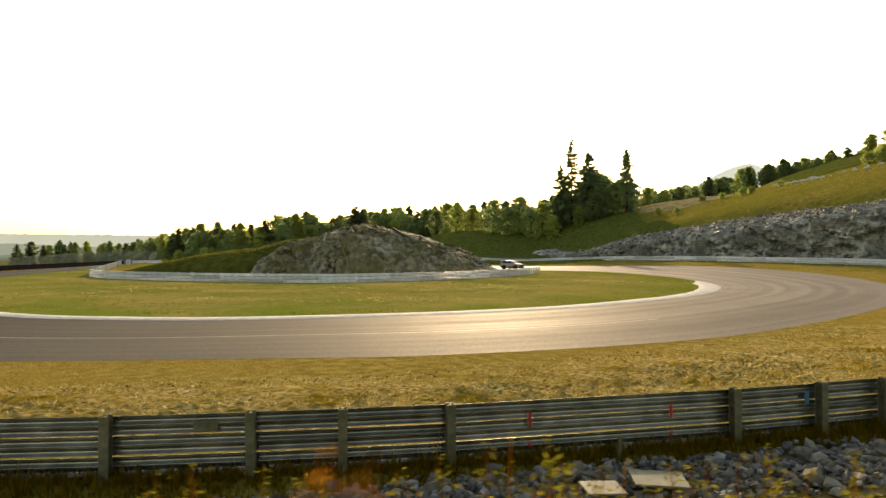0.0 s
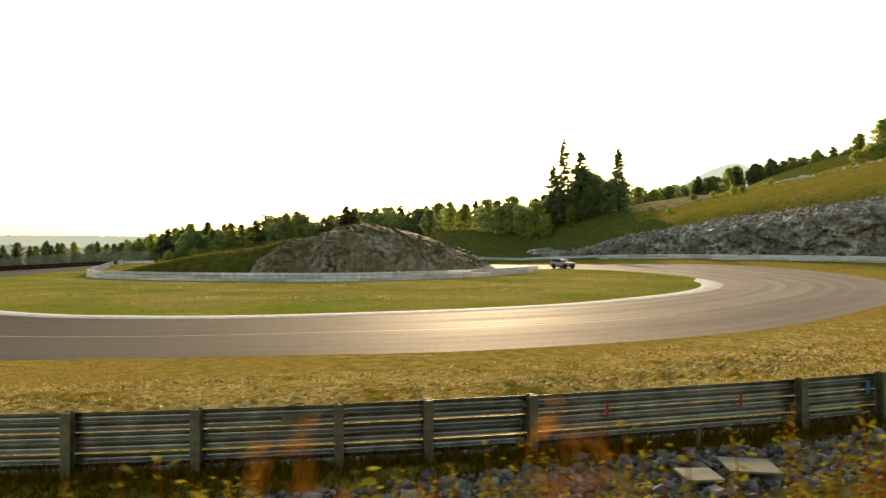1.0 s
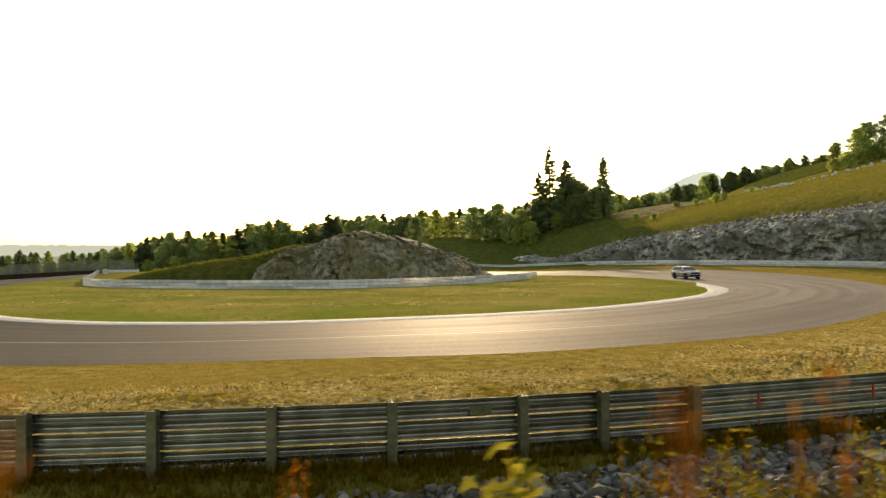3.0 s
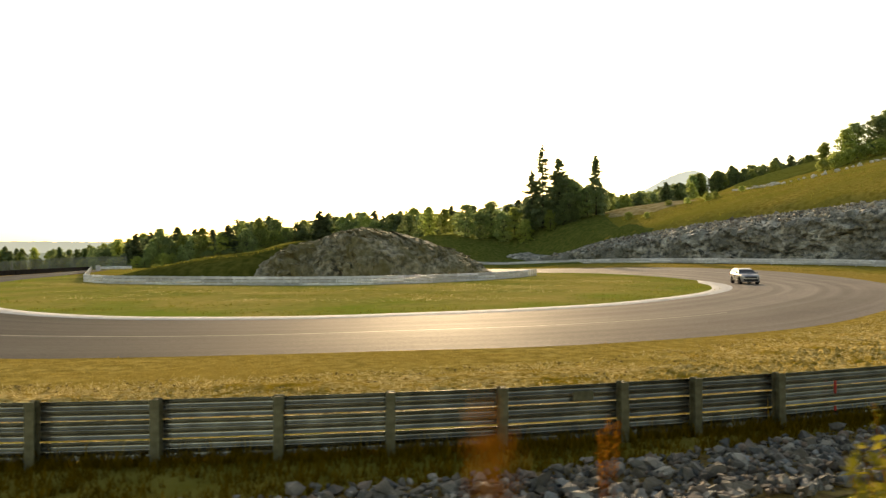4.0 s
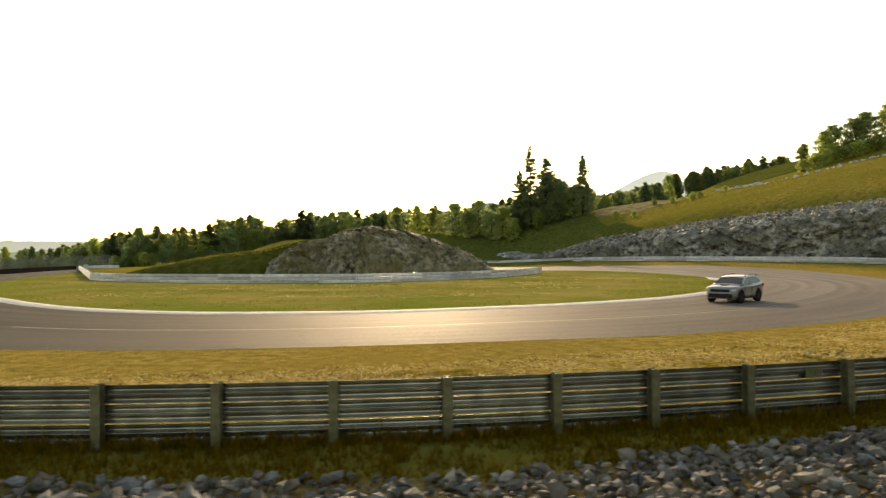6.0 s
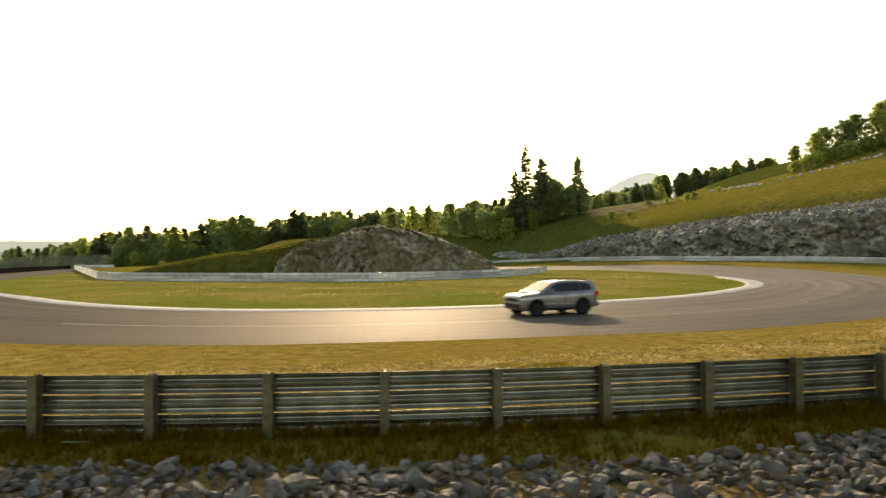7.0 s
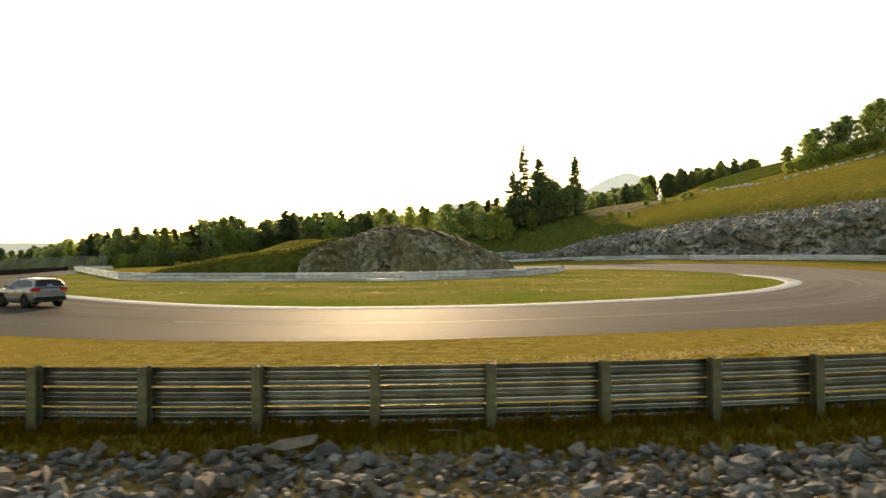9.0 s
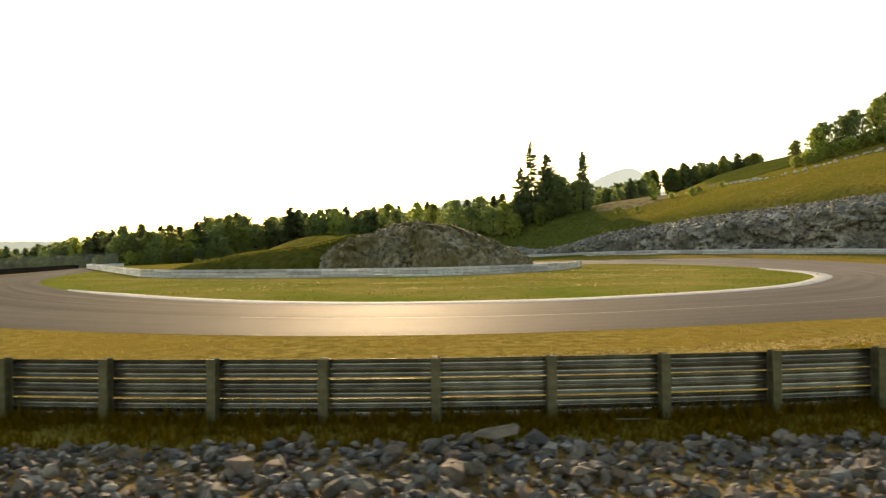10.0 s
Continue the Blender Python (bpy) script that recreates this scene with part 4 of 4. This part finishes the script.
            sizes.append(min(0.09, rng.lognormal(-2.95, 0.4)))
    tagged(scatter_lumps("clods", spots, sizes, SOIL, rng), "rough dry clods and turned soil on the verge", "soil", kind="stuff")


# ---- tyre wall, fence and small things ----
def build_trackside():
    line = resample(spline([(-56, 60), (-65.5, 88), (-72, 110), (-79.5, 132), (-90, 158), (-91, 164)], 12), 2.4)
    wall = thing("tyre_wall", "low black tyre wall bound along the track edge", "barrier")
    bm = bmesh.new()
    box(bm, -1.19, 1.19, -0.3, 0.3, 0.0, 0.92, 0.07)
    for z in (0.3, 0.61):
        box(bm, -1.2, 1.2, -0.315, 0.315, z - 0.02, z + 0.02)
    first = None
    for a, b in zip(line, line[1:]):
        c = (a + b) / 2
        if first is None:
            first = part("tyre_stack", bm, RUBBER, wall)
            ob = first
        else:
            ob = link("tyre_stack", first.data, RUBBER, wall)
        ob.matrix_basis = pose(c[0], c[1], float(land(*c)), 0, 0, math.degrees(math.atan2(*(b - a)[::-1])))
    fence = thing("wire_fence", "tall grey wire-mesh fence on steel posts", "fence")
    pts = resample(np.array([(-82, 164), (-104, 166), (-160, 185)]), 4.0)
    pb = bmesh.new()
    tube(pb, (0, 0, -0.3), (0, 0, 3.6), 0.05, 0.05, 6)
    wb = bmesh.new()
    for k in range(21):
        box(wb, k * 0.2 - 0.014, k * 0.2 + 0.014, -0.01, 0.01, 0.1, 3.5)
    for k in range(18):
        box(wb, 0, 4.0, -0.012, 0.012, 0.1 + k * 0.2 - 0.014, 0.1 + k * 0.2 + 0.014)
    post = panel = None
    for a, b in zip(pts, pts[1:]):
        z = float(land(*a))
        if post is None:
            post, panel = part("post", pb, MESH_WIRE, fence), part("mesh_panel", wb, MESH_WIRE, fence)
            o1, o2 = post, panel
        else:
            o1, o2 = link("post", post.data, MESH_WIRE, fence), link("mesh_panel", panel.data, MESH_WIRE, fence)
        ang = math.degrees(math.atan2(*(b - a)[::-1]))
        o1.matrix_basis = pose(a[0], a[1], z)
        o2.matrix_basis = pose(a[0], a[1], z, 0, 0, ang)
    # pale sheets, stake and red marks near the guardrail
    pale = material("pale_board", (0.12, 0.13, 0.08), (0.19, 0.20, 0.13), 4, 0.3, 0.6, 0.15, 30)
    for x, y, w, d, a in ((26.26, 12.15, 0.82, 0.52, 8), (25.40, 11.63, 0.6, 0.42, 20)):
        bm = box(bmesh.new(), -w / 2, w / 2, -d / 2, d / 2, 0, 0.035, 0.008)
        ob = part("board", bm, pale)
        ob.matrix_basis = pose(x, y, 0.24, 6, 3, a)
        tagged(ob, "weathered pale green board lying on the stones", "board", "loose boards")
    bm = bmesh.new()
    box(bm, -0.03, 0.03, -0.03, 0.03, -0.1, 0.52, 0.006)
    ob = part("stake", bm, POST)
    ob.matrix_basis = pose(25.8, 13.45, 0, 3, 4, 15)
    tagged(ob, "short grey stake driven in by the rubble", "stake")
    red = plain("red_paint", (0.55, 0.03, 0.02), 0.5)
    rail = bpy.data.objects["guardrail"]
    for x in (24.3, 26.9):
        y = near_line(x) - 0.09
        for w, z0, z1 in ((0.026, 0.55, 0.80), (0.018, 0.2, 0.3)):
            ob = part("red_mark", box(bmesh.new(), -w, w, -0.012, 0.012, z0, z1, 0.005), red, rail, "red survey mark on the steel beam")
            ob.matrix_basis = pose(x, y + 0.1, 0, 0, 0, math.degrees(math.atan(0.017 * (x - 1.5))))
    for nm, x, w, z0, z1, mat, lab in (("splice_plate", 19.1, 0.19, 0.74, 0.90, POST, "dark splice plate bolted to the beam"), ("tag", 29.72, 0.05, 0.62, 0.86, plain("blue_tag", (0.03, 0.16, 0.3), 0.5), "small blue tag on the beam")):
        ob = part(nm, box(bmesh.new(), -w, w, -0.02, 0.004, z0, z1, 0.004), mat, rail, lab)
        ob.matrix_basis = pose(x, near_line(x) - 0.012, 0, 0, 0, math.degrees(math.atan(0.017 * (x - 1.5))))
    bm = bmesh.new()
    tube(bm, (-0.25, 0, 0), (0.25, 0.1, 0.03), 0.012, 0.009, 6)
    ob = part("stick", bm, pale)
    ob.matrix_basis = pose(3.7, 8.35, 0.16, 0, 0, -25)
    tagged(ob, "thin pale stick lying in the grass", "stick")
    # the small white cabinet by the island's far end
    bm = box(bmesh.new(), -0.5, 0.5, -0.35, 0.35, 0, 1.25, 0.04)
    ob = part("marshal_box", bm, KERB)
    ob.matrix_basis = pose(-80.5, 149.5, float(land(-80.5, 149.5)), 0, 0, 30)
    tagged(ob, "small pale box standing behind the guardrail", "box")


def weed(seed, height, leaf, mat, name, label, count, low):
    rng = np.random.default_rng(seed)
    root = thing(name, label, "plant", "weeds by the camera road")
    cs, ss = [], []
    thin = low > 0.6
    for k in range(count):
        a, out = rng.random() * math.tau, rng.uniform(0.05, 0.32) * (0.35 if thin else 1)
        tip = Vector((math.cos(a) * out, math.sin(a) * out, height * rng.uniform(0.92 if thin else 0.75, 1)))
        mid = tip * 0.5 + Vector((0, 0, height * 0.06))
        bm = bmesh.new()
        tube(bm, (0, 0, -0.1), mid, 0.006 if thin else 0.009, 0.005, 4)
        tube(bm, mid, tip, 0.005, 0.002, 4)
        part("stem", bm, STALK, root)
        n = 44 if thin else 150
        f = rng.uniform(low, 1, n)[:, None]
        p = np.array(mid) * (1 - f) + np.array(tip) * f if low > 0.5 else np.array(tip) * f
        cs.append(p + rng.normal(size=(n, 3)) * (leaf * 1.3, leaf * 1.3, leaf * 0.6))
        ss.append(rng.uniform(0.5, 1.1, n) * leaf)
    n = sum(map(len, cs))
    quads("foliage", np.concatenate(cs), np.concatenate(ss), mat, root, rng, 3.4 if thin else 2.6, np.tile((0, 0, 0.8), (n, 1)) if thin else None)
    return root


def build_weeds():
    rng = random.Random(5)
    used = set()
    dead = [weed(70 + i, 2.5, 0.0085, STALK, "dead_weed", "tall rust-brown dead weed stalks", 6, 0.65) for i in range(3)]
    live = [weed(80 + i, 2.2, 0.014, WEED, "leafy_weed", "tall yellow-green leafy weed", 9, 0.45) for i in range(2)]
    def eye_at(x):
        return [float(np.interp(x, [13.9, 15.1, 17.6, 20.6, 22.6, 24.6, 32], v)) for v in ((-0.7, -0.43, 0.1, 1.1, 1.6, 2.09, 3.9), (3.2, 3.26, 3.36, 3.46, 3.54, 3.7, 3.8))]
    for i, x in enumerate((26.6, 24.6, 22.6, 20.3, 18.3)):
        plant(dead[i % 3], used, x, 0.085 * x + 2.2 + rng.uniform(-0.2, 0.9), 2.05 + (x - 13) * 0.055 + rng.uniform(0, 0.2), 2.5)
    # stalks brushing past close to the eye
    for i, x in enumerate((25.9, 25.2, 24.3, 24.05, 23.6, 23.1, 22.7, 22.2, 21.8, 21.45, 21.2, 21.0, 20.9, 20.8, 20.65, 20.3, 19.8, 19.1, 18.4, 17.6, 16.8, 16.1, 15.4, 15.15, 14.2)):
        y, z = eye_at(x)
        d = rng.uniform(0.6, 0.98)
        plant(dead[i % 3], used, x, y + d, z + 0.27 - d * rng.uniform(0.19, 0.33), 2.5, wide=0.42)
    # leafy growth on the bank below
    for i in range(60):
        x = 20.4 + i * 0.17 + rng.uniform(-0.2, 0.2)
        y, z = eye_at(x)
        d = rng.uniform(2.1, 4.0)
        plant(live[i % 2], used, x, y + d, z + 0.40 - d * rng.uniform(0.345, 0.40), 2.2, wide=1.15)
    shrub = weed(95, 2.75, 0.042, WEED, "sapling", "yellow-green sapling with drooping pointed leaves", 16, 0.5)
    shrub.matrix_basis = pose(19.45, 2.95, 0)


# ---- the car ----
PAINT = material("silver_paint", (0.28, 0.295, 0.325), (0.33, 0.345, 0.375), 2, 0.3, 0.28, 0, None, metal=0.6, coat=0.8)
GLASS_DARK = plain("tinted_glass", (0.012, 0.014, 0.016), 0.06)
TRIM = material("black_trim", (0.012, 0.012, 0.012), (0.022, 0.022, 0.022), 3, 0.4, 0.6, 0, spec=0.2)
CHROME = plain("bright_metal", (0.75, 0.75, 0.76), 0.2, 1.0)
LAMP_GLASS = plain("lamp_glass", (0.8, 0.82, 0.85), 0.12, 0.2)
TAIL_RED = plain("tail_lamp_red", (0.60, 0.015, 0.012), 0.2)


def loft(stations, mat, name, parent, smooth=True):
    cols = len(stations[0])
    verts = [p for st in stations for p in st]
    faces = grid_faces(len(stations), cols, True)
    faces += [tuple(range(cols))[::-1], tuple(range((len(stations) - 1) * cols, len(stations) * cols))]
    ob = mesh(name, verts, faces, mat, parent)
    bm = bmesh.new()
    bm.from_mesh(ob.data)
    bmesh.ops.recalc_face_normals(bm, faces=bm.faces)
    bm.to_mesh(ob.data)
    bm.free()
    if smooth:
        ob.data.polygons.foreach_set("use_smooth", [len(p.vertices) == 4 for p in ob.data.polygons])
    return ob


def sheet(name, outline, mat, parent, thick, label=""):
    """A slightly thick panel from its outline, thickened along the given vector."""
    n = len(outline)
    t = np.array(thick, float)
    verts = [tuple(np.array(p) - t) for p in outline] + [tuple(np.array(p) + t) for p in outline]
    faces = [tuple(range(n))[::-1], tuple(range(n, 2 * n))] + [(i, (i + 1) % n, n + (i + 1) % n, n + i) for i in range(n)]
    ob = mesh(name, verts, faces, mat, parent, label)
    bm = bmesh.new()
    bm.from_mesh(ob.data)
    bmesh.ops.recalc_face_normals(bm, faces=bm.faces)
    bm.to_mesh(ob.data)
    bm.free()
    return ob


def build_car():
    car = thing("suv", "silver sport utility vehicle with black wheels cornering on the track", "car")
    # x: length, half width, underside, shoulder, crown
    shape = [(2.47, 0.66, 0.40, 0.86, 0.90), (2.42, 0.80, 0.33, 0.96, 1.00), (2.28, 0.90, 0.28, 1.02, 1.07), (1.9, 0.955, 0.27, 1.07, 1.13), (1.5, 0.965, 0.27, 1.10, 1.17),
             (1.0, 0.965, 0.27, 1.13, 1.20), (0.2, 0.955, 0.27, 1.15, 1.2), (-1.0, 0.96, 0.27, 1.18, 1.2), (-1.9, 0.965, 0.29, 1.21, 1.23), (-2.35, 0.95, 0.34, 1.22, 1.24),
             (-2.55, 0.90, 0.40, 1.18, 1.20), (-2.63, 0.80, 0.46, 1.02, 1.05)]
    rings = []
    for x, w, lo, sh, cr in shape:
        half = [(0.0, lo), (w * 0.86, lo), (w * 0.97, lo + 0.12), (w, lo + 0.30), (w * 0.985, (lo + sh) / 2 + 0.12), (w * 0.995, sh - 0.13), (w * 0.955, sh - 0.02), (w * 0.86, sh + 0.02), (w * 0.55, cr - 0.01), (0.0, cr)]
        rings.append([(x, y, z) for y, z in half] + [(x, -y, z) for y, z in half[-2:0:-1]])
    body = loft(rings, PAINT, "body", car)

    def side_y(z):
        return 0.925 - (z - 1.15) * 0.42
    prof = [(1.32, 1.14), (0.86, 1.37), (0.32, 1.62), (-0.1, 1.71), (-0.8, 1.745), (-1.6, 1.725), (-2.15, 1.68), (-2.36, 1.58), (-2.52, 1.38), (-2.60, 1.20)]
    rows = []
    for x, z in prof:
        w = side_y(z)
        rows.append([(x, w, z), (x, w * 0.72, z + 0.025), (x, 0, z + 0.04), (x, -w * 0.72, z + 0.025), (x, -w, z)])
    verts = [p for r in rows for p in r]
    faces = grid_faces(len(rows), 5)
    n = len(rows)
    faces += [tuple(i * 5 for i in range(n)), tuple(i * 5 + 4 for i in range(n))[::-1]]
    cab = mesh("cabin", verts, faces, PAINT, car)
    bm = bmesh.new()
    bm.from_mesh(cab.data)
    bmesh.ops.recalc_face_normals(bm, faces=bm.faces)
    bm.to_mesh(cab.data)
    bm.free()
    cab.data.polygons.foreach_set("use_smooth", [len(p.vertices) == 4 for p in cab.data.polygons])
    # glazing
    sides = {"front_side_window": [(0.95, 1.20), (-0.35, 1.215), (-0.35, 1.655), (-0.05, 1.64), (0.33, 1.535)],
             "rear_side_window": [(-0.37, 1.215), (-1.44, 1.225), (-1.44, 1.655), (-0.37, 1.66)],
             "quarter_window": [(-1.46, 1.225), (-2.18, 1.28), (-2.24, 1.42), (-2.06, 1.585), (-1.46, 1.65)]}
    for name, pts in sides.items():
        for k in (1, -1):
            sheet(name, [(x, k * (side_y(z) + 0.004), z) for x, z in pts], GLASS_DARK, car, (0, 0.006, 0))
    sheet("windscreen", [(1.14, 0.84, 1.255), (1.14, -0.84, 1.255), (0.42, -0.70, 1.60), (0.42, 0, 1.635), (0.42, 0.70, 1.60)], GLASS_DARK, car, (0.012, 0, 0.02))
    sheet("rear_window", [(-2.565, 0.80, 1.27), (-2.565, -0.80, 1.27), (-2.42, -0.66, 1.60), (-2.42, 0.66, 1.60)], GLASS_DARK, car, (0.016, 0, -0.008))
    # nose and tail
    part("grille", box(bmesh.new(), 2.40, 2.49, -0.60, 0.60, 0.72, 0.90, 0.015), TRIM, car)
    part("lower_intake", box(bmesh.new(), 2.36, 2.485, -0.74, 0.74, 0.36, 0.62, 0.015), TRIM, car)
    part("rear_bumper", box(bmesh.new(), -2.70, -2.40, -0.86, 0.86, 0.40, 0.66, 0.05), TRIM, car)
    part("rear_spoiler", box(bmesh.new(), -2.58, -2.25, -0.66, 0.66, 1.665, 1.71, 0.015), PAINT, car)
    part("bonnet_vent", box(bmesh.new(), 1.45, 1.85, -0.22, 0.22, 1.14, 1.185, 0.01), TRIM, car)
    bm = bmesh.new()
    box(bm, -2.665, -2.645, -0.26, 0.26, 0.84, 0.97, 0.004)
    part("number_plate", bm, plain("dull_plate", (0.22, 0.22, 0.22), 0.6), car)
    for k in (1, -1):
        bm = box(bmesh.new(), 2.22, 2.44, min(k * 0.60, k * 0.90), max(k * 0.60, k * 0.90), 0.80, 0.94, 0.03)
        part("headlight", bm, LAMP_GLASS, car, "clear headlight")
        bm = box(bmesh.new(), -2.64, -2.33, min(k * 0.52, k * 0.955), max(k * 0.50, k * 0.965), 0.97, 1.19, 0.03)
        part("tail_light", bm, TAIL_RED, car, "red tail light")
        bm = box(bmesh.new(), 0.62, 0.80, min(k * 0.95, k * 1.17), max(k * 0.95, k * 1.17), 1.17, 1.38, 0.04)
        part("wing_mirror", bm, PAINT, car)
        bm = bmesh.new()
        tube(bm, (0.0, k * 0.66, 1.80), (-1.9, k * 0.66, 1.815), 0.018, 0.018, 6)
        for x in (0.0, -0.95, -1.9):
            tube(bm, (x, k * 0.66, 1.70), (x, k * 0.66, 1.81), 0.02, 0.02, 5)
        part("roof_rail", bm, TRIM, car)
        bm = box(bmesh.new(), -1.05, 1.02, min(k * 0.90, k * 0.98), max(k * 0.90, k * 0.98), 0.28, 0.40, 0.02)
        part("side_sill", bm, TRIM, car)
        bm = box(bmesh.new(), -1.0, 1.0, min(k * 0.955, k * 0.972), max(k * 0.955, k * 0.972), 0.60, 0.635, 0.005)
        part("door_moulding", bm, CHROME, car)
        for x in (-0.22, -1.28):
            bm = box(bmesh.new(), x - 0.11, x + 0.11, min(k * 0.95, k * 0.985), max(k * 0.95, k * 0.985), 0.985, 1.02, 0.008)
            part("door_handle", bm, PAINT, car)
        for x in (0.33 + 0.55, -0.36, -1.46):
            bm = box(bmesh.new(), x - 0.006, x + 0.006, min(k * 0.93, k * 0.968), max(k * 0.93, k * 0.968), 0.40, 1.06)
            part("door_gap", bm, TRIM, car)
        bm = bmesh.new()
        tube(bm, (-2.55, k * 0.55, 0.40), (-2.74, k * 0.55, 0.40), 0.05, 0.05, 10)
        part("exhaust_tip", bm, CHROME, car)
        for x in (1.52, -1.52):
            bm = bmesh.new()
            rings = []
            for r, y in ((0.50, 0.935), (0.50, 0.972), (0.41, 0.972)):
                rings.append([bm.verts.new((x + r * math.cos(a), k * y, 0.40 + r * math.sin(a))) for a in np.linspace(-0.35, math.pi + 0.35, 25)])
            for a, b in zip(rings, rings[1:]):
                for i in range(24):
                    bm.faces.new((a[i], a[i + 1], b[i + 1], b[i]))
            part("wheel_arch", bm, TRIM, car)
            # black disc paints in the well's shade; the body side stays closed
            bm = bmesh.new()
            tube(bm, (x, k * 0.90, 0.42), (x, k * 0.971, 0.42), 0.46, 0.46, 28)
            part("wheel_well", bm, RUBBER, car)
    wheels = []
    for x in (1.52, -1.52):
        for k in (1, -1):
            bm = bmesh.new()
            tube(bm, (0, -0.10, 0), (0, 0.10, 0), 0.08, 0.08, 12)
            w = part("wheel", bm, TRIM, car)
            bm = bmesh.new()
            ringset = []
            for r, y in ((0.27, -0.13), (0.375, -0.14), (0.40, -0.10), (0.405, 0), (0.40, 0.10), (0.375, 0.14), (0.27, 0.13)):
                ringset.append([bm.verts.new((r * math.cos(i * math.tau / 32), y, r * math.sin(i * math.tau / 32))) for i in range(32)])
            for a, b in zip(ringset, ringset[1:] + ringset[:1]):
                for i in range(32):
                    bm.faces.new((a[i], a[(i + 1) % 32], b[(i + 1) % 32], b[i]))
            bmesh.ops.recalc_face_normals(bm, faces=bm.faces)
            part("tyre", bm, RUBBER, w, smooth=True)
            bm = bmesh.new()
            tube(bm, (0, k * 0.07, 0), (0, k * 0.118, 0), 0.275, 0.275, 28)
            for i in range(5):
                a = i * math.tau / 5
                for f in (-0.16, 0.16):
                    tube(bm, (0.05 * math.cos(a), k * 0.125, 0.05 * math.sin(a)), (0.265 * math.cos(a + f), k * 0.13, 0.265 * math.sin(a + f)), 0.022, 0.018, 5)
            part("rim", bm, material("dark_alloy", (0.012, 0.012, 0.013), (0.025, 0.025, 0.026), 3, 0.4, 0.5, 0, spec=0.3) if not wheels else bpy.data.materials["dark_alloy"], w, "dark alloy rim")
            wheels.append((w, x * 0.92, k * 0.858))
    for ob in car.children:
        if not ob.name.startswith("wheel") or ob.name.startswith(("wheel_arch", "wheel_well")):
            for v in ob.data.vertices:
                v.co.x *= 0.92
    for ob in car.children:
        if ob.name.startswith(("wheel_arch", "wheel_well")):
            mid = sum(v.co.x for v in ob.data.vertices) / len(ob.data.vertices)
            for v in ob.data.vertices:
                v.co.x = mid + (v.co.x - mid) / 0.92
    car.scale = (0.93, 1.01, 0.95)
    return car, wheels


# seconds, x, y of the car on the track
DRIVE = [(-1.0, 6.5, 128.5), (-0.5, 12.4, 125.8), (0.0, 17.9, 122.5), (0.5, 22.9, 119), (1.0, 27.5, 115), (1.5, 31.9, 110), (2.0, 36.0, 104.5), (2.5, 39.8, 98.5), (3.25, 44.0, 86.5), (4.0, 44.3, 73),
         (4.5, 42.8, 64), (5.0, 39.5, 55.5), (5.5, 35.3, 48), (6.25, 25.8, 37.8), (7.0, 14.0, 30.7), (7.5, 5.5, 28.6), (8.0, -2.7, 29.6), (8.5, -11.4, 32.1), (9.0, -20.6, 36.8), (9.5, -29.2, 43.2), (10.0, -37.4, 50.9), (10.5, -45, 59.5)]


def drive(t):
    k = next(i for i in range(1, len(DRIVE) - 2) if t < DRIVE[i + 1][0] or i == len(DRIVE) - 3)
    (ta, *a), (tb, *b), (tc, *c), (td, *d) = [DRIVE[j] for j in range(k - 1, k + 3)]
    a, b, c, d = map(np.array, (a, b, c, d))
    h = tc - tb
    m0, m1 = (c - a) / (tc - ta) * h, (d - b) / (td - tb) * h
    f = (t - tb) / h
    return b * (2 * f ** 3 - 3 * f * f + 1) + m0 * (f ** 3 - 2 * f * f + f) + c * (3 * f * f - 2 * f ** 3) + m1 * (f ** 3 - f * f)


def motions():
    rows, spin = [], [0.0]
    for i in range(301):
        t = i / 30
        p, a, b = drive(t), drive(t - 0.05), drive(t + 0.05)
        if i:
            spin.append(spin[-1] + min(math.degrees(np.linalg.norm(p - last) / 0.377), 86))
        last = p
        rows.append((t, pose(p[0], p[1], float(land(*p)) + 0.025, 0, 0, math.degrees(math.atan2(*(b - a)[::-1])))))
    walk(CAR, rows)
    for w, x, y in WHEELS:
        walk(w, [(i / 30, pose(x, y, 0.405, 0, spin[i] % 360, 0)) for i in range(301)])


build_backdrop()
build_trees()
build_trackside()
build_riprap()
build_grass()
build_weeds()
CAR, WHEELS = build_car()
motions()
